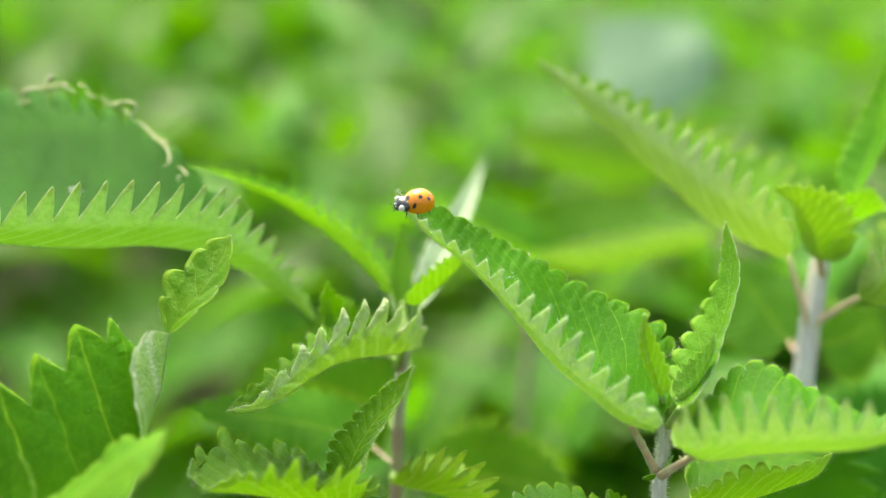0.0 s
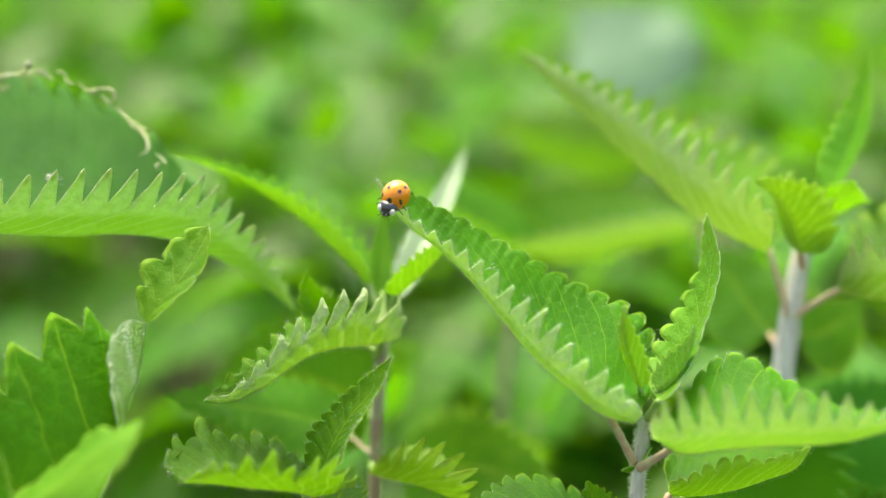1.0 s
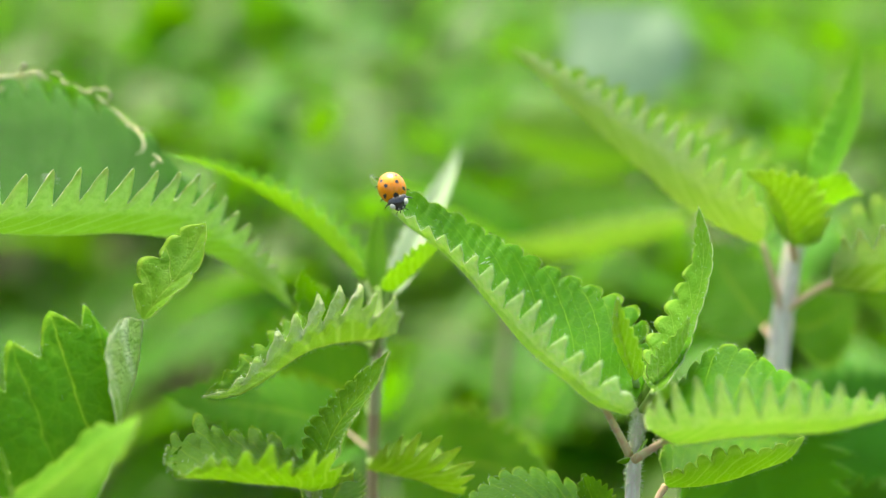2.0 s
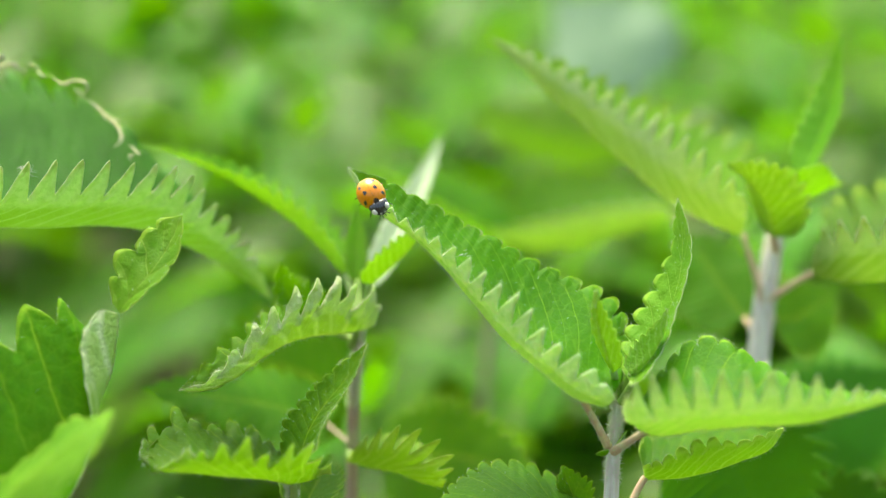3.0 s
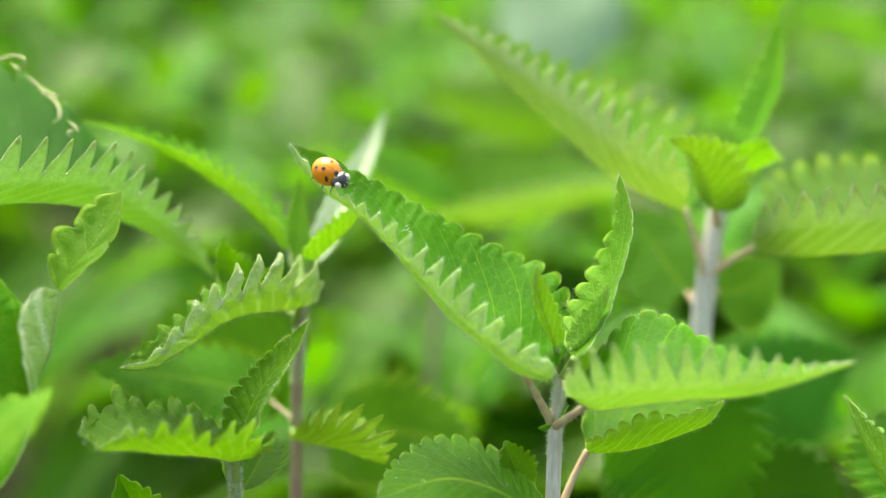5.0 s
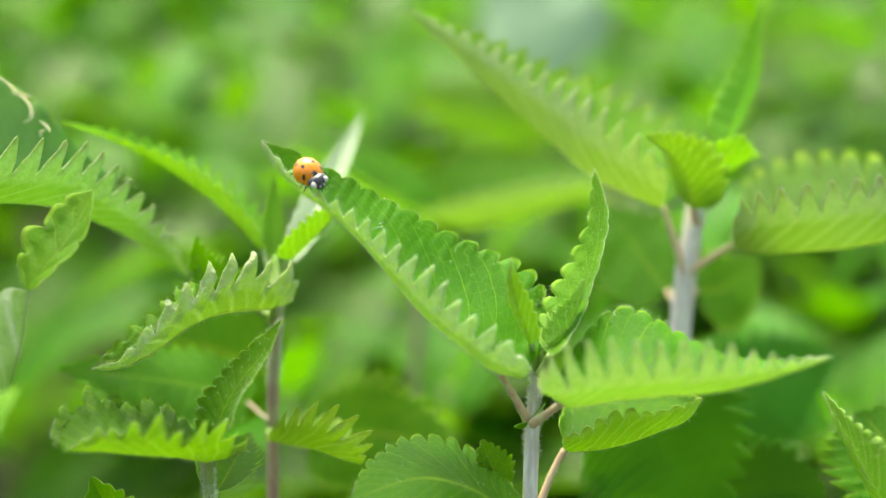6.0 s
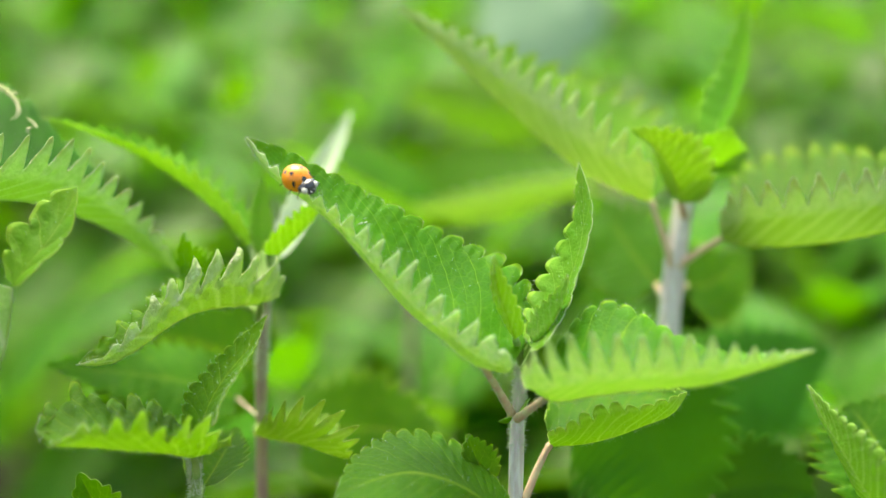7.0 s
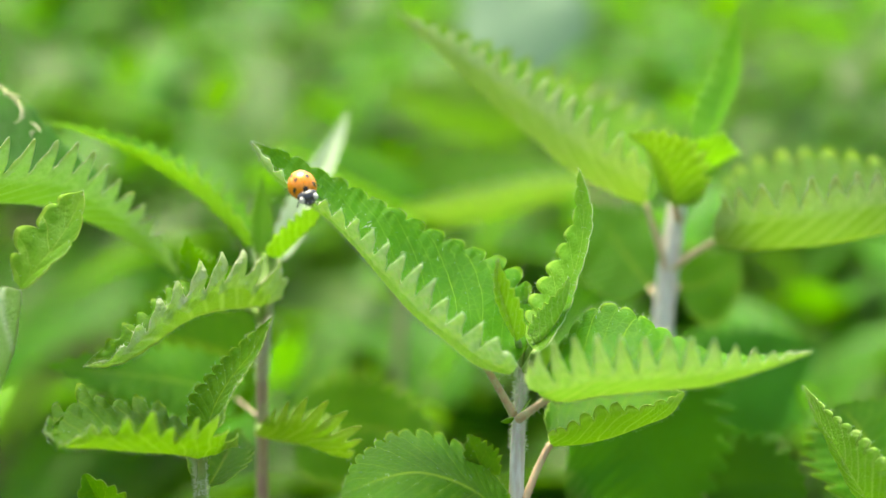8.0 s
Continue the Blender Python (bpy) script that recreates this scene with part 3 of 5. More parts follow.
# ---- the ladybird's plant ----
def main_plant():
    root = plant((0.030, 0.012, -0.008), "tall fresh green nettle, a ladybird walking on its leaf")
    add_stem(root, [(0.026, 0.000, 0.25), (0.0280, -0.0072, 0.4806), (0.0286, -0.0055, 0.5025), (0.0288, -0.0041, 0.5153), (0.0300, -0.0020, 0.5231)],
             (0.0026, 0.0020, 0.0015, 0.0013, 0.0007), STEM, True, 5)
    # the long folded leaf on which the ladybird walks
    dew(add_frond(root, [(0.0267, -0.0138, 0.5263), (0.0218, -0.0135, 0.5276), (0.0156, -0.0103, 0.5316), (0.0098, -0.0061, 0.5354), (0.0039, -0.0014, 0.5413), (-0.0016, 0.0023, 0.5470), (-0.0073, 0.0057, 0.5517), (-0.0124, 0.0076, 0.5549), (-0.0161, 0.0096, 0.5584), (-0.0189, 0.0108, 0.5629)],
                  [(0.0277, -0.0173, 0.5290), (0.0228, -0.0166, 0.5353), (0.0166, -0.0154, 0.5395), (0.0119, -0.0127, 0.5455), (0.0081, -0.0102, 0.5471), (0.0024, -0.0060, 0.5511), (-0.0051, -0.0008, 0.5546), (-0.0097, 0.0028, 0.5566), (-0.0152, 0.0079, 0.5600), (-0.0189, 0.0108, 0.5629)],
                  [(0.0302, -0.0052, 0.5277), (0.0327, 0.0033, 0.5322), (0.0320, 0.0077, 0.5371), (0.0288, 0.0105, 0.5398), (0.0236, 0.0121, 0.5418), (0.0152, 0.0132, 0.5456), (0.0088, 0.0132, 0.5492), (0.0030, 0.0139, 0.5518), (-0.0028, 0.0138, 0.5553), (-0.0072, 0.0134, 0.5575), (-0.0121, 0.0132, 0.5603), (-0.0189, 0.0108, 0.5629)],
                  [(0.0279, -0.0055, 0.5150), (0.0258, -0.0073, 0.5197)], "long folded leaf with pale lower face", 2200, teeth=18, seed=3, depth=(0.62, 0.14), bulge=(0.10, 0.05), rim=(0.0, 0.35), quilt=(0.0002, 0.00015), sweep=8.0,
                  mats=(LEAF_TOP, PALE_UNDER), cross=16, along=12, stalk_hairs=140, stalk_end=(0.0222, -0.0125, 0.5272)), 20, 445)
    # the leaf stretched to the other side
    add_frond(root, [(0.0314, -0.0157, 0.5234), (0.0337, -0.0188, 0.5232), (0.0410, -0.0225, 0.5254), (0.0496, -0.0251, 0.5272), (0.0570, -0.0269, 0.5283), (0.0632, -0.0275, 0.5300), (0.0694, -0.0271, 0.5317), (0.0759, -0.0257, 0.5332)],
              [(0.0282, -0.0231, 0.5302), (0.0305, -0.0277, 0.5363), (0.0351, -0.0302, 0.5387), (0.0406, -0.0322, 0.5392), (0.0453, -0.0332, 0.5392), (0.0544, -0.0333, 0.5392), (0.0598, -0.0327, 0.5378), (0.0657, -0.0312, 0.5357), (0.0759, -0.0257, 0.5332)],
              [(0.0338, -0.0079, 0.5255), (0.0370, -0.0038, 0.5293), (0.0415, -0.0025, 0.5341), (0.0464, -0.0032, 0.5354), (0.0503, -0.0057, 0.5341), (0.0544, -0.0082, 0.5323), (0.0584, -0.0128, 0.5310), (0.0662, -0.0201, 0.5310), (0.0759, -0.0257, 0.5332)],
              [(0.0288, -0.0067, 0.5145), (0.0313, -0.0099, 0.5179)], "broad folded leaf with pale lower face", 900, teeth=15, seed=4, depth=(0.55, 0.09), bulge=(0.12, 0.05), rim=(0.0, 0.5), quilt=(0.0003, 0.00015), sweep=3.0,
              mats=(LEAF_TOP, PALE_UNDER), cross=14, stalk_hairs=110, stalk_end=(0.0334, -0.0178, 0.5232))
    # young upright leaves at the tip
    add_frond(root, [(0.0315, -0.0083, 0.5279), (0.0353, -0.0039, 0.5325), (0.0384, -0.0004, 0.5379), (0.0406, 0.0021, 0.5433), (0.0417, 0.0056, 0.5487), (0.0414, 0.0109, 0.5570)],
              [(0.0299, -0.0056, 0.5299), (0.0307, 0.0007, 0.5342), (0.0338, 0.0040, 0.5390), (0.0362, 0.0059, 0.5422), (0.0376, 0.0066, 0.5447), (0.0397, 0.0075, 0.5480), (0.0405, 0.0100, 0.5535), (0.0414, 0.0109, 0.5570)],
              [(0.0334, -0.0098, 0.5298), (0.0378, -0.0053, 0.5351), (0.0397, -0.0021, 0.5393), (0.0415, 0.0001, 0.5439), (0.0430, 0.0037, 0.5494), (0.0425, 0.0080, 0.5539), (0.0414, 0.0109, 0.5570)],
              [(0.0303, -0.0044, 0.5231)], "young upright folded leaf", 420, teeth=10, seed=5, depth=(0.34, 0.20), blunt=(True, True), rim=(0.3, 0.2), sweep=2.0, quilt=(0.0001, 0.00008), stalk_mat=STEM_GREEN, mats=(FRESH, PALE_UNDER), along=8, cross=9)
    add_leaf(root, [(0.0285, -0.0065, 0.5296), (0.0261, -0.0089, 0.5362), (0.0244, -0.0107, 0.5409), (0.0244, -0.0124, 0.5463)], 0.0030, (0.9, 0.3, 0.1), (-0.4, 0.9, 0.0),
             [(0.0300, -0.0020, 0.5231)], "small young leaf", 80, teeth=7, seed=6, stalk_mat=STEM_GREEN, along=6, cross=6)
    add_leaf(root, [(0.0315, -0.0066, 0.5291), (0.0345, -0.0061, 0.5311), (0.0372, -0.0070, 0.5356), (0.0377, -0.0056, 0.5408)], 0.0040, (-0.9, 0.3, 0.1), (0.3, 0.9, 0.0),
             [(0.0300, -0.0020, 0.5231)], "small young leaf", 80, teeth=7, seed=7, stalk_mat=STEM_GREEN, along=6, cross=6)
    # the lower pair, behind the stem and towards the ground
    dew(add_frond(root, [(0.0355, -0.0005, 0.5069), (0.0416, -0.0041, 0.5089), (0.0474, -0.0066, 0.5115), (0.0514, -0.0071, 0.5133), (0.0566, -0.0057, 0.5148), (0.0598, -0.0029, 0.5175)],
                  [(0.0346, -0.0036, 0.5105), (0.0367, -0.0080, 0.5135), (0.0408, -0.0101, 0.5174), (0.0451, -0.0107, 0.5191), (0.0493, -0.0100, 0.5179), (0.0542, -0.0079, 0.5181), (0.0598, -0.0029, 0.5175)],
                  [(0.0348, 0.0045, 0.5101), (0.0374, 0.0132, 0.5115), (0.0463, 0.0174, 0.5121), (0.0546, 0.0146, 0.5132), (0.0592, 0.0058, 0.5152), (0.0598, -0.0029, 0.5175)],
                  [(0.0282, -0.0082, 0.4933), (0.0327, -0.0015, 0.5030)], "low folded leaf, dew in its trough", 300, teeth=11, seed=8, depth=(0.32, 0.26), blunt=(True, True), stalk_hairs=60, quilt=(0.0002, 0.0002)), 30, 265)
    dew(add_frond(root, [(0.0257, -0.0166, 0.4995), (0.0212, -0.0171, 0.5046), (0.0154, -0.0171, 0.5079), (0.0096, -0.0166, 0.5090), (0.0037, -0.0176, 0.5083), (-0.0034, -0.0191, 0.5059)],
                  [(0.0234, -0.0293, 0.4981), (0.0148, -0.0335, 0.5045), (0.0075, -0.0336, 0.5071), (0.0020, -0.0302, 0.5075), (-0.0034, -0.0191, 0.5059)],
                  [(0.0276, -0.0063, 0.4994), (0.0244, 0.0009, 0.5024), (0.0193, 0.0040, 0.5056), (0.0130, 0.0050, 0.5084), (0.0067, 0.0033, 0.5092), (0.0016, -0.0029, 0.5088), (-0.0022, -0.0114, 0.5077), (-0.0034, -0.0191, 0.5059)],
                  [(0.0280, -0.0085, 0.4916)], "broad leaf seen from above", 500, mats=(LEAF_TOP, LEAF_UNDER), teeth=15, seed=9, depth=(0.2, 0.17), blunt=(True, True), rim=(0.3, 0.3), quilt=(0.0002, 0.0002), sweep=3.0, up=(0, -0.5, 1), bulge=(0.0, 0.04)), 24, 268)
    add_leaf(root, [(0.0236, -0.0019, 0.5003), (0.0226, -0.0012, 0.5028), (0.0210, -0.0004, 0.5059), (0.0203, 0.0003, 0.5087)], 0.0048, (-0.7, -0.5, 0.2), (0.8, 0.4, 0.2),
             [(0.0286, -0.0052, 0.4957)], "small side leaf", 60, teeth=7, seed=10, along=6, cross=6)
    # narrow stipules at the node
    for a, b in (((0.0278, -0.0083, 0.5151), (0.0252, -0.0103, 0.5155)), ((0.0290, -0.0082, 0.5153), (0.0315, -0.0036, 0.5172))):
        part("stipule", shift(blade("stipule", [a, b], 0.0007, (0, -0.5, 0.8), (0, 0.3, -0.9), teeth=3, along=5, cross=3, depth=0.05), root.location), None, root)
    return root


MAIN = main_plant()


# ---- the nettle with many leaves and a purple stem, beside it ----
def purple_plant():
    root = plant((-0.030, 0.050, -0.008), "green nettle with a purple stem and curled leaves")
    add_stem(root, [(-0.026, 0.046, 0.25), (-0.0218, 0.0219, 0.4771), (-0.0212, 0.0281, 0.5043), (-0.0202, 0.0298, 0.5184), (-0.0184, 0.0303, 0.5279)],
             (0.0024, 0.0019, 0.0013, 0.0012, 0.0006), STEM_PURPLE, True, 6)
    dew(add_frond(root, [(-0.0189, 0.0202, 0.5288), (-0.0218, 0.0154, 0.5301), (-0.0266, 0.0096, 0.5314), (-0.0311, 0.0045, 0.5314), (-0.0350, 0.0009, 0.5297), (-0.0393, -0.0018, 0.5271), (-0.0439, -0.0024, 0.5249), (-0.0493, -0.0024, 0.5247)],
                  [(-0.0148, 0.0215, 0.5297), (-0.0140, 0.0213, 0.5367), (-0.0172, 0.0179, 0.5393), (-0.0203, 0.0134, 0.5419), (-0.0237, 0.0096, 0.5428), (-0.0274, 0.0054, 0.5425), (-0.0310, 0.0030, 0.5413), (-0.0341, 0.0002, 0.5387), (-0.0368, -0.0007, 0.5353), (-0.0402, -0.0016, 0.5317), (-0.0443, -0.0029, 0.5270), (-0.0493, -0.0024, 0.5247)],
                  [(-0.0182, 0.0263, 0.5282), (-0.0200, 0.0279, 0.5301), (-0.0248, 0.0261, 0.5312), (-0.0311, 0.0223, 0.5324), (-0.0349, 0.0180, 0.5355), (-0.0385, 0.0125, 0.5343), (-0.0413, 0.0078, 0.5322), (-0.0438, 0.0033, 0.5307), (-0.0463, 0.0006, 0.5281), (-0.0493, -0.0024, 0.5247)],
                  [(-0.0205, 0.0299, 0.5223), (-0.0190, 0.0237, 0.5261)], "drooping leaf with crumpled teeth and pale lower face", 900, teeth=11, seed=21, stalk_mat=STEM_GREEN, depth=(0.50, 0.35), blunt=(False, False), bulge=(0.10, 0.0), rim=(0.0, 0.5), quilt=(0.0004, 0.0003),
                  crinkle=0.0004, ragged=0.15, mats=(LEAF_TOP, PALE_UNDER), cross=14, along=12, sweep=1.5), 3, 425)
    add_leaf(root, [(-0.0255, 0.0299, 0.5262), (-0.0297, 0.0269, 0.5307), (-0.0348, 0.0238, 0.5346), (-0.0332, 0.0238, 0.5420)], 0.0062, (-0.5, -0.5, 0.4), (0.3, 0.6, 0.6),
             [(-0.0196, 0.0291, 0.5235)], "small curled leaf", 120, teeth=9, seed=22, stalk_mat=STEM_GREEN, depth=0.34, curl=(40, 30), wave=0.12)
    add_frond(root, [(-0.0212, 0.0212, 0.5014), (-0.0158, 0.0161, 0.5021), (-0.0103, 0.0121, 0.5026), (-0.0062, 0.0098, 0.5018), (-0.0019, 0.0094, 0.5005)],
              [(-0.0189, 0.0143, 0.5067), (-0.0147, 0.0086, 0.5127), (-0.0103, 0.0060, 0.5147), (-0.0065, 0.0050, 0.5148), (-0.0028, 0.0045, 0.5130), (0.0003, 0.0046, 0.5095), (-0.0019, 0.0094, 0.5005)],
              [(-0.0210, 0.0261, 0.5005), (-0.0142, 0.0290, 0.5037), (-0.0084, 0.0268, 0.5033), (-0.0036, 0.0192, 0.5022), (-0.0019, 0.0094, 0.5005)],
              [(-0.0211, 0.0270, 0.5001)], "small yellowish folded leaf", 160, mats=(FRESH, LEAF_UNDER), quilt=(0.00027, 0.00014), teeth=9, seed=24, depth=(0.55, 0.3), stalk_mat=STEM_GREEN, sweep=1.5)
    # leaves that spread backwards from the top
    add_leaf(root, [(-0.0223, 0.0396, 0.5347), (-0.0320, 0.0461, 0.5454), (-0.0457, 0.0519, 0.5538), (-0.0638, 0.0450, 0.5610)], 0.0066, (0.45, -0.72, 0.50), (0.55, 0.62, 0.55),
             [(-0.0187, 0.0302, 0.5273)], "long narrow folded leaf", 60, teeth=16, mats=(FRESH, LEAF_UNDER), seed=25, stalk_mat=STEM_GREEN, depth=0.46, along=6)
    # whitish sky sheen on this leaf is put into the colour of both faces
    add_leaf(root, [(-0.0169, 0.0372, 0.5327), (-0.0127, 0.0516, 0.5404), (-0.0063, 0.0740, 0.5467), (-0.0027, 0.0914, 0.5542)], 0.0040, (0.85, -0.45, -0.2), (-0.6, -0.6, 0.30),
             [(-0.0184, 0.0300, 0.5268)], "pale-looking leaf", 60, mats=(SKY_SHEEN, SKY_SHEEN), teeth=12, seed=26, stalk_mat=STEM_GREEN, depth=0.20, along=6, curl=(25, 0))
    add_leaf(root, [(-0.0165, 0.0296, 0.5355), (-0.0114, 0.0289, 0.5404), (-0.0074, 0.0279, 0.5441), (-0.0060, 0.0288, 0.5474)], 0.0070, (-0.3, -0.7, 0.6), (0.5, 0.7, 0.5),
             [(-0.0184, 0.0300, 0.5268)], "", 60, teeth=9, mats=(FRESH, LEAF_UNDER), seed=27, stalk_mat=STEM_GREEN, depth=0.26, along=6)
    add_leaf(root, [(-0.0195, 0.0355, 0.5344), (-0.0204, 0.0386, 0.5389), (-0.0197, 0.0420, 0.5440), (-0.0199, 0.0453, 0.5490)], 0.0027, (-0.8, -0.5, 0), (0.8, -0.3, 0),
             [(-0.0184, 0.0300, 0.5268)], "young upright leaf", 0, mats=(FRESH, FRESH), teeth=9, seed=28, stalk_mat=STEM_GREEN, along=6, cross=6)
    add_leaf(root, [(-0.0230, 0.0525, 0.5025), (-0.0340, 0.0639, 0.5064), (-0.0483, 0.0740, 0.5056), (-0.0620, 0.0825, 0.4984)], 0.0190, (0.1, -0.5, -0.8), (-0.1, 0.5, 0.8),
             [(-0.0210, 0.0293, 0.5088)], "broad shaded leaf", 0, teeth=11, seed=30, stalk_mat=STEM_GREEN, along=5)
    add_leaf(root, [(-0.0273, 0.0436, 0.5000), (-0.0380, 0.0431, 0.5060), (-0.0516, 0.0384, 0.5078), (-0.0645, 0.0343, 0.5118)], 0.0110, (0.0, -0.75, -0.5), (0.0, 0.75, 0.5),
             [(-0.0212, 0.0275, 0.5021)], "", 0, stalk_r=0.0004, teeth=12, seed=31, stalk_mat=STEM_PURPLE, along=5)
    return root


def shoot_plant():
    root = plant((-0.040, 0.010, -0.008), "low pale green nettle shoot with a ragged leaf")
    add_stem(root, [(-0.036, 0.006, 0.25), (-0.0290, -0.0113, 0.4886), (-0.0287, -0.0073, 0.5034), (-0.0292, -0.0059, 0.5088)],
             (0.0022, 0.0017, 0.0013, 0.0007), STEM_GREEN, True, 7)
    dew(add_frond(root, [(-0.0285, -0.0096, 0.5100), (-0.0326, -0.0149, 0.5134), (-0.0378, -0.0185, 0.5154), (-0.0443, -0.0201, 0.5168), (-0.0500, -0.0200, 0.5171), (-0.0540, -0.0166, 0.5181)],
                  [(-0.0199, -0.0132, 0.5160), (-0.0203, -0.0162, 0.5202), (-0.0235, -0.0197, 0.5225), (-0.0274, -0.0235, 0.5237), (-0.0308, -0.0251, 0.5254), (-0.0340, -0.0258, 0.5266), (-0.0378, -0.0250, 0.5259), (-0.0413, -0.0243, 0.5243), (-0.0461, -0.0222, 0.5204), (-0.0514, -0.0202, 0.5165), (-0.0540, -0.0166, 0.5181)],
                  [(-0.0270, -0.0034, 0.5102), (-0.0305, 0.0015, 0.5126), (-0.0360, 0.0043, 0.5152), (-0.0423, 0.0049, 0.5172), (-0.0472, 0.0033, 0.5190), (-0.0508, 0.0008, 0.5213), (-0.0533, -0.0036, 0.5202), (-0.0546, -0.0090, 0.5192), (-0.0540, -0.0166, 0.5181)],
                  [(-0.0288, -0.0069, 0.5046), (-0.0285, -0.0073, 0.5072)], "ragged leaf with small bitten holes", 700, mats=(LEAF_TOP, LEAF_UNDER), teeth=12, seed=41, ragged=0.25, depth=(0.40, 0.24), blunt=(False, True), bulge=(0.12, 0.04), rim=(0.3, 0.3), quilt=(0.0003, 0.0003), crinkle=0.0004,
                  holes=((0.80, 0.62, 0.06), (0.86, 0.3, 0.05), (0.74, -0.4, 0.04)), stalk_mat=STEM_GREEN, cross=16), 14, 442)
    add_frond(root, [(-0.0273, -0.0085, 0.5141), (-0.0259, -0.0064, 0.5180), (-0.0230, -0.0042, 0.5225), (-0.0193, -0.0021, 0.5266), (-0.0155, 0.0005, 0.5326)],
              [(-0.0313, -0.0045, 0.5135), (-0.0312, -0.0003, 0.5178), (-0.0280, 0.0017, 0.5214), (-0.0234, 0.0019, 0.5261), (-0.0192, 0.0018, 0.5294), (-0.0155, 0.0005, 0.5326)],
              [(-0.0237, -0.0137, 0.5179), (-0.0223, -0.0115, 0.5222), (-0.0200, -0.0087, 0.5251), (-0.0174, -0.0048, 0.5281), (-0.0155, 0.0005, 0.5326)],
              [(-0.0283, -0.0071, 0.5080)], "narrow upright leaf with sharp teeth", 420, mats=(LEAF_TOP, LEAF_UNDER), teeth=12, seed=23, quilt=(0.00023, 0.00014), depth=(0.26, 0.2), blunt=(True, False), stalk_mat=STEM_GREEN, sweep=2.0)
    add_leaf(root, [(-0.0282, -0.0038, 0.5012), (-0.0264, 0.0027, 0.5022), (-0.0259, 0.0090, 0.5023), (-0.0238, 0.0167, 0.5042)], 0.0070, (-0.7, -0.5, 0.3), (0.7, 0.5, 0.3),
             [(-0.0287, -0.0081, 0.5004)], "", 0, teeth=9, seed=42, along=5, stalk_mat=STEM_GREEN)
    add_leaf(root, [(-0.0470, 0.0007, 0.4918), (-0.0478, -0.0002, 0.4957), (-0.0492, -0.0015, 0.4986), (-0.0512, -0.0002, 0.5028)], 0.0062, (-0.8, -0.5, 0.1), (0.8, -0.2, 0.4),
             [(-0.0287, -0.0100, 0.4935)], "", 0, teeth=6, seed=43, along=6)
    return root


def left_plant():
    root = plant((-0.165, 0.075, -0.008), "large nettle with a broad curled leaf, its rim dried")
    add_stem(root, [(-0.160, 0.07, 0.3), (-0.150, 0.06, 0.50), (-0.1232, 0.0305, 0.5535)], (0.0026, 0.0018, 0.0014), STEM, False, 8)
    add_frond(root, [(-0.1100, 0.0107, 0.5560), (-0.0995, 0.0105, 0.5539), (-0.0887, 0.0124, 0.5522), (-0.0779, 0.0154, 0.5510), (-0.0682, 0.0196, 0.5504), (-0.0608, 0.0254, 0.5481), (-0.0533, 0.0325, 0.5428), (-0.0457, 0.0411, 0.5351), (-0.0386, 0.0474, 0.5268)],
              [(-0.1062, -0.0001, 0.5616), (-0.0955, -0.0015, 0.5634), (-0.0873, 0.0009, 0.5640), (-0.0779, 0.0036, 0.5654), (-0.0699, 0.0079, 0.5654), (-0.0626, 0.0119, 0.5643), (-0.0563, 0.0168, 0.5627), (-0.0515, 0.0227, 0.5607), (-0.0470, 0.0300, 0.5528), (-0.0422, 0.0390, 0.5427), (-0.0386, 0.0474, 0.5268)],
              [(-0.1200, 0.0336, 0.5576), (-0.1241, 0.0589, 0.5684), (-0.1153, 0.0669, 0.5747), (-0.1004, 0.0674, 0.5753), (-0.0884, 0.0638, 0.5721), (-0.0779, 0.0601, 0.5684), (-0.0695, 0.0570, 0.5635), (-0.0632, 0.0545, 0.5572), (-0.0541, 0.0524, 0.5479), (-0.0456, 0.0496, 0.5362), (-0.0386, 0.0474, 0.5268)],
              [(-0.1214, 0.0180, 0.5575)], "broad leaf with pale lower face and drooping tip", 500, teeth=22, seed=51, quilt=(0.00036, 0.00036), depth=(0.46, 0.14), bulge=(0.10, 0.05), cross=13, mats=(DULL_TOP, HAZE_UNDER), rim=(0.0, 0.4))
    add_leaf(root, [(-0.1254, 0.0280, 0.5437), (-0.1367, 0.0263, 0.5382), (-0.1468, 0.0249, 0.5339)], 0.020, (0, -0.9, 0.3), (0, 0.9, 0.3), None, "", 0, teeth=12, seed=52, along=5)
    # the dried rim of the leaf, rolled into small frilled curls
    rnd = np.random.default_rng(17)
    line = [(-0.1007, 0.0468, 0.5727), (-0.0903, 0.0498, 0.5834), (-0.0729, 0.0436, 0.5732), (-0.0620, 0.0324, 0.5602)]
    for k in range(17):
        v = 0.02 + 0.96 * k / 16 + rnd.uniform(-0.02, 0.02)
        a, b = bez(line, [v, min(v + 0.09, 1.0)])
        sway = rnd.normal(0, 0.0016, 3)
        r = rnd.uniform(0.00018, 0.00038)
        curl = tube("dried_rim", [a, (a + b) / 2 + sway, b + sway * 0.6, b + rnd.normal(0, 0.0012, 3)], (r * 0.3, r, r * 0.8, r * 0.2), 6, 10, 0.35)
        part("dried_rim", shift(curl, root.location), WEB, root, "dry curled cream rim")
    return root


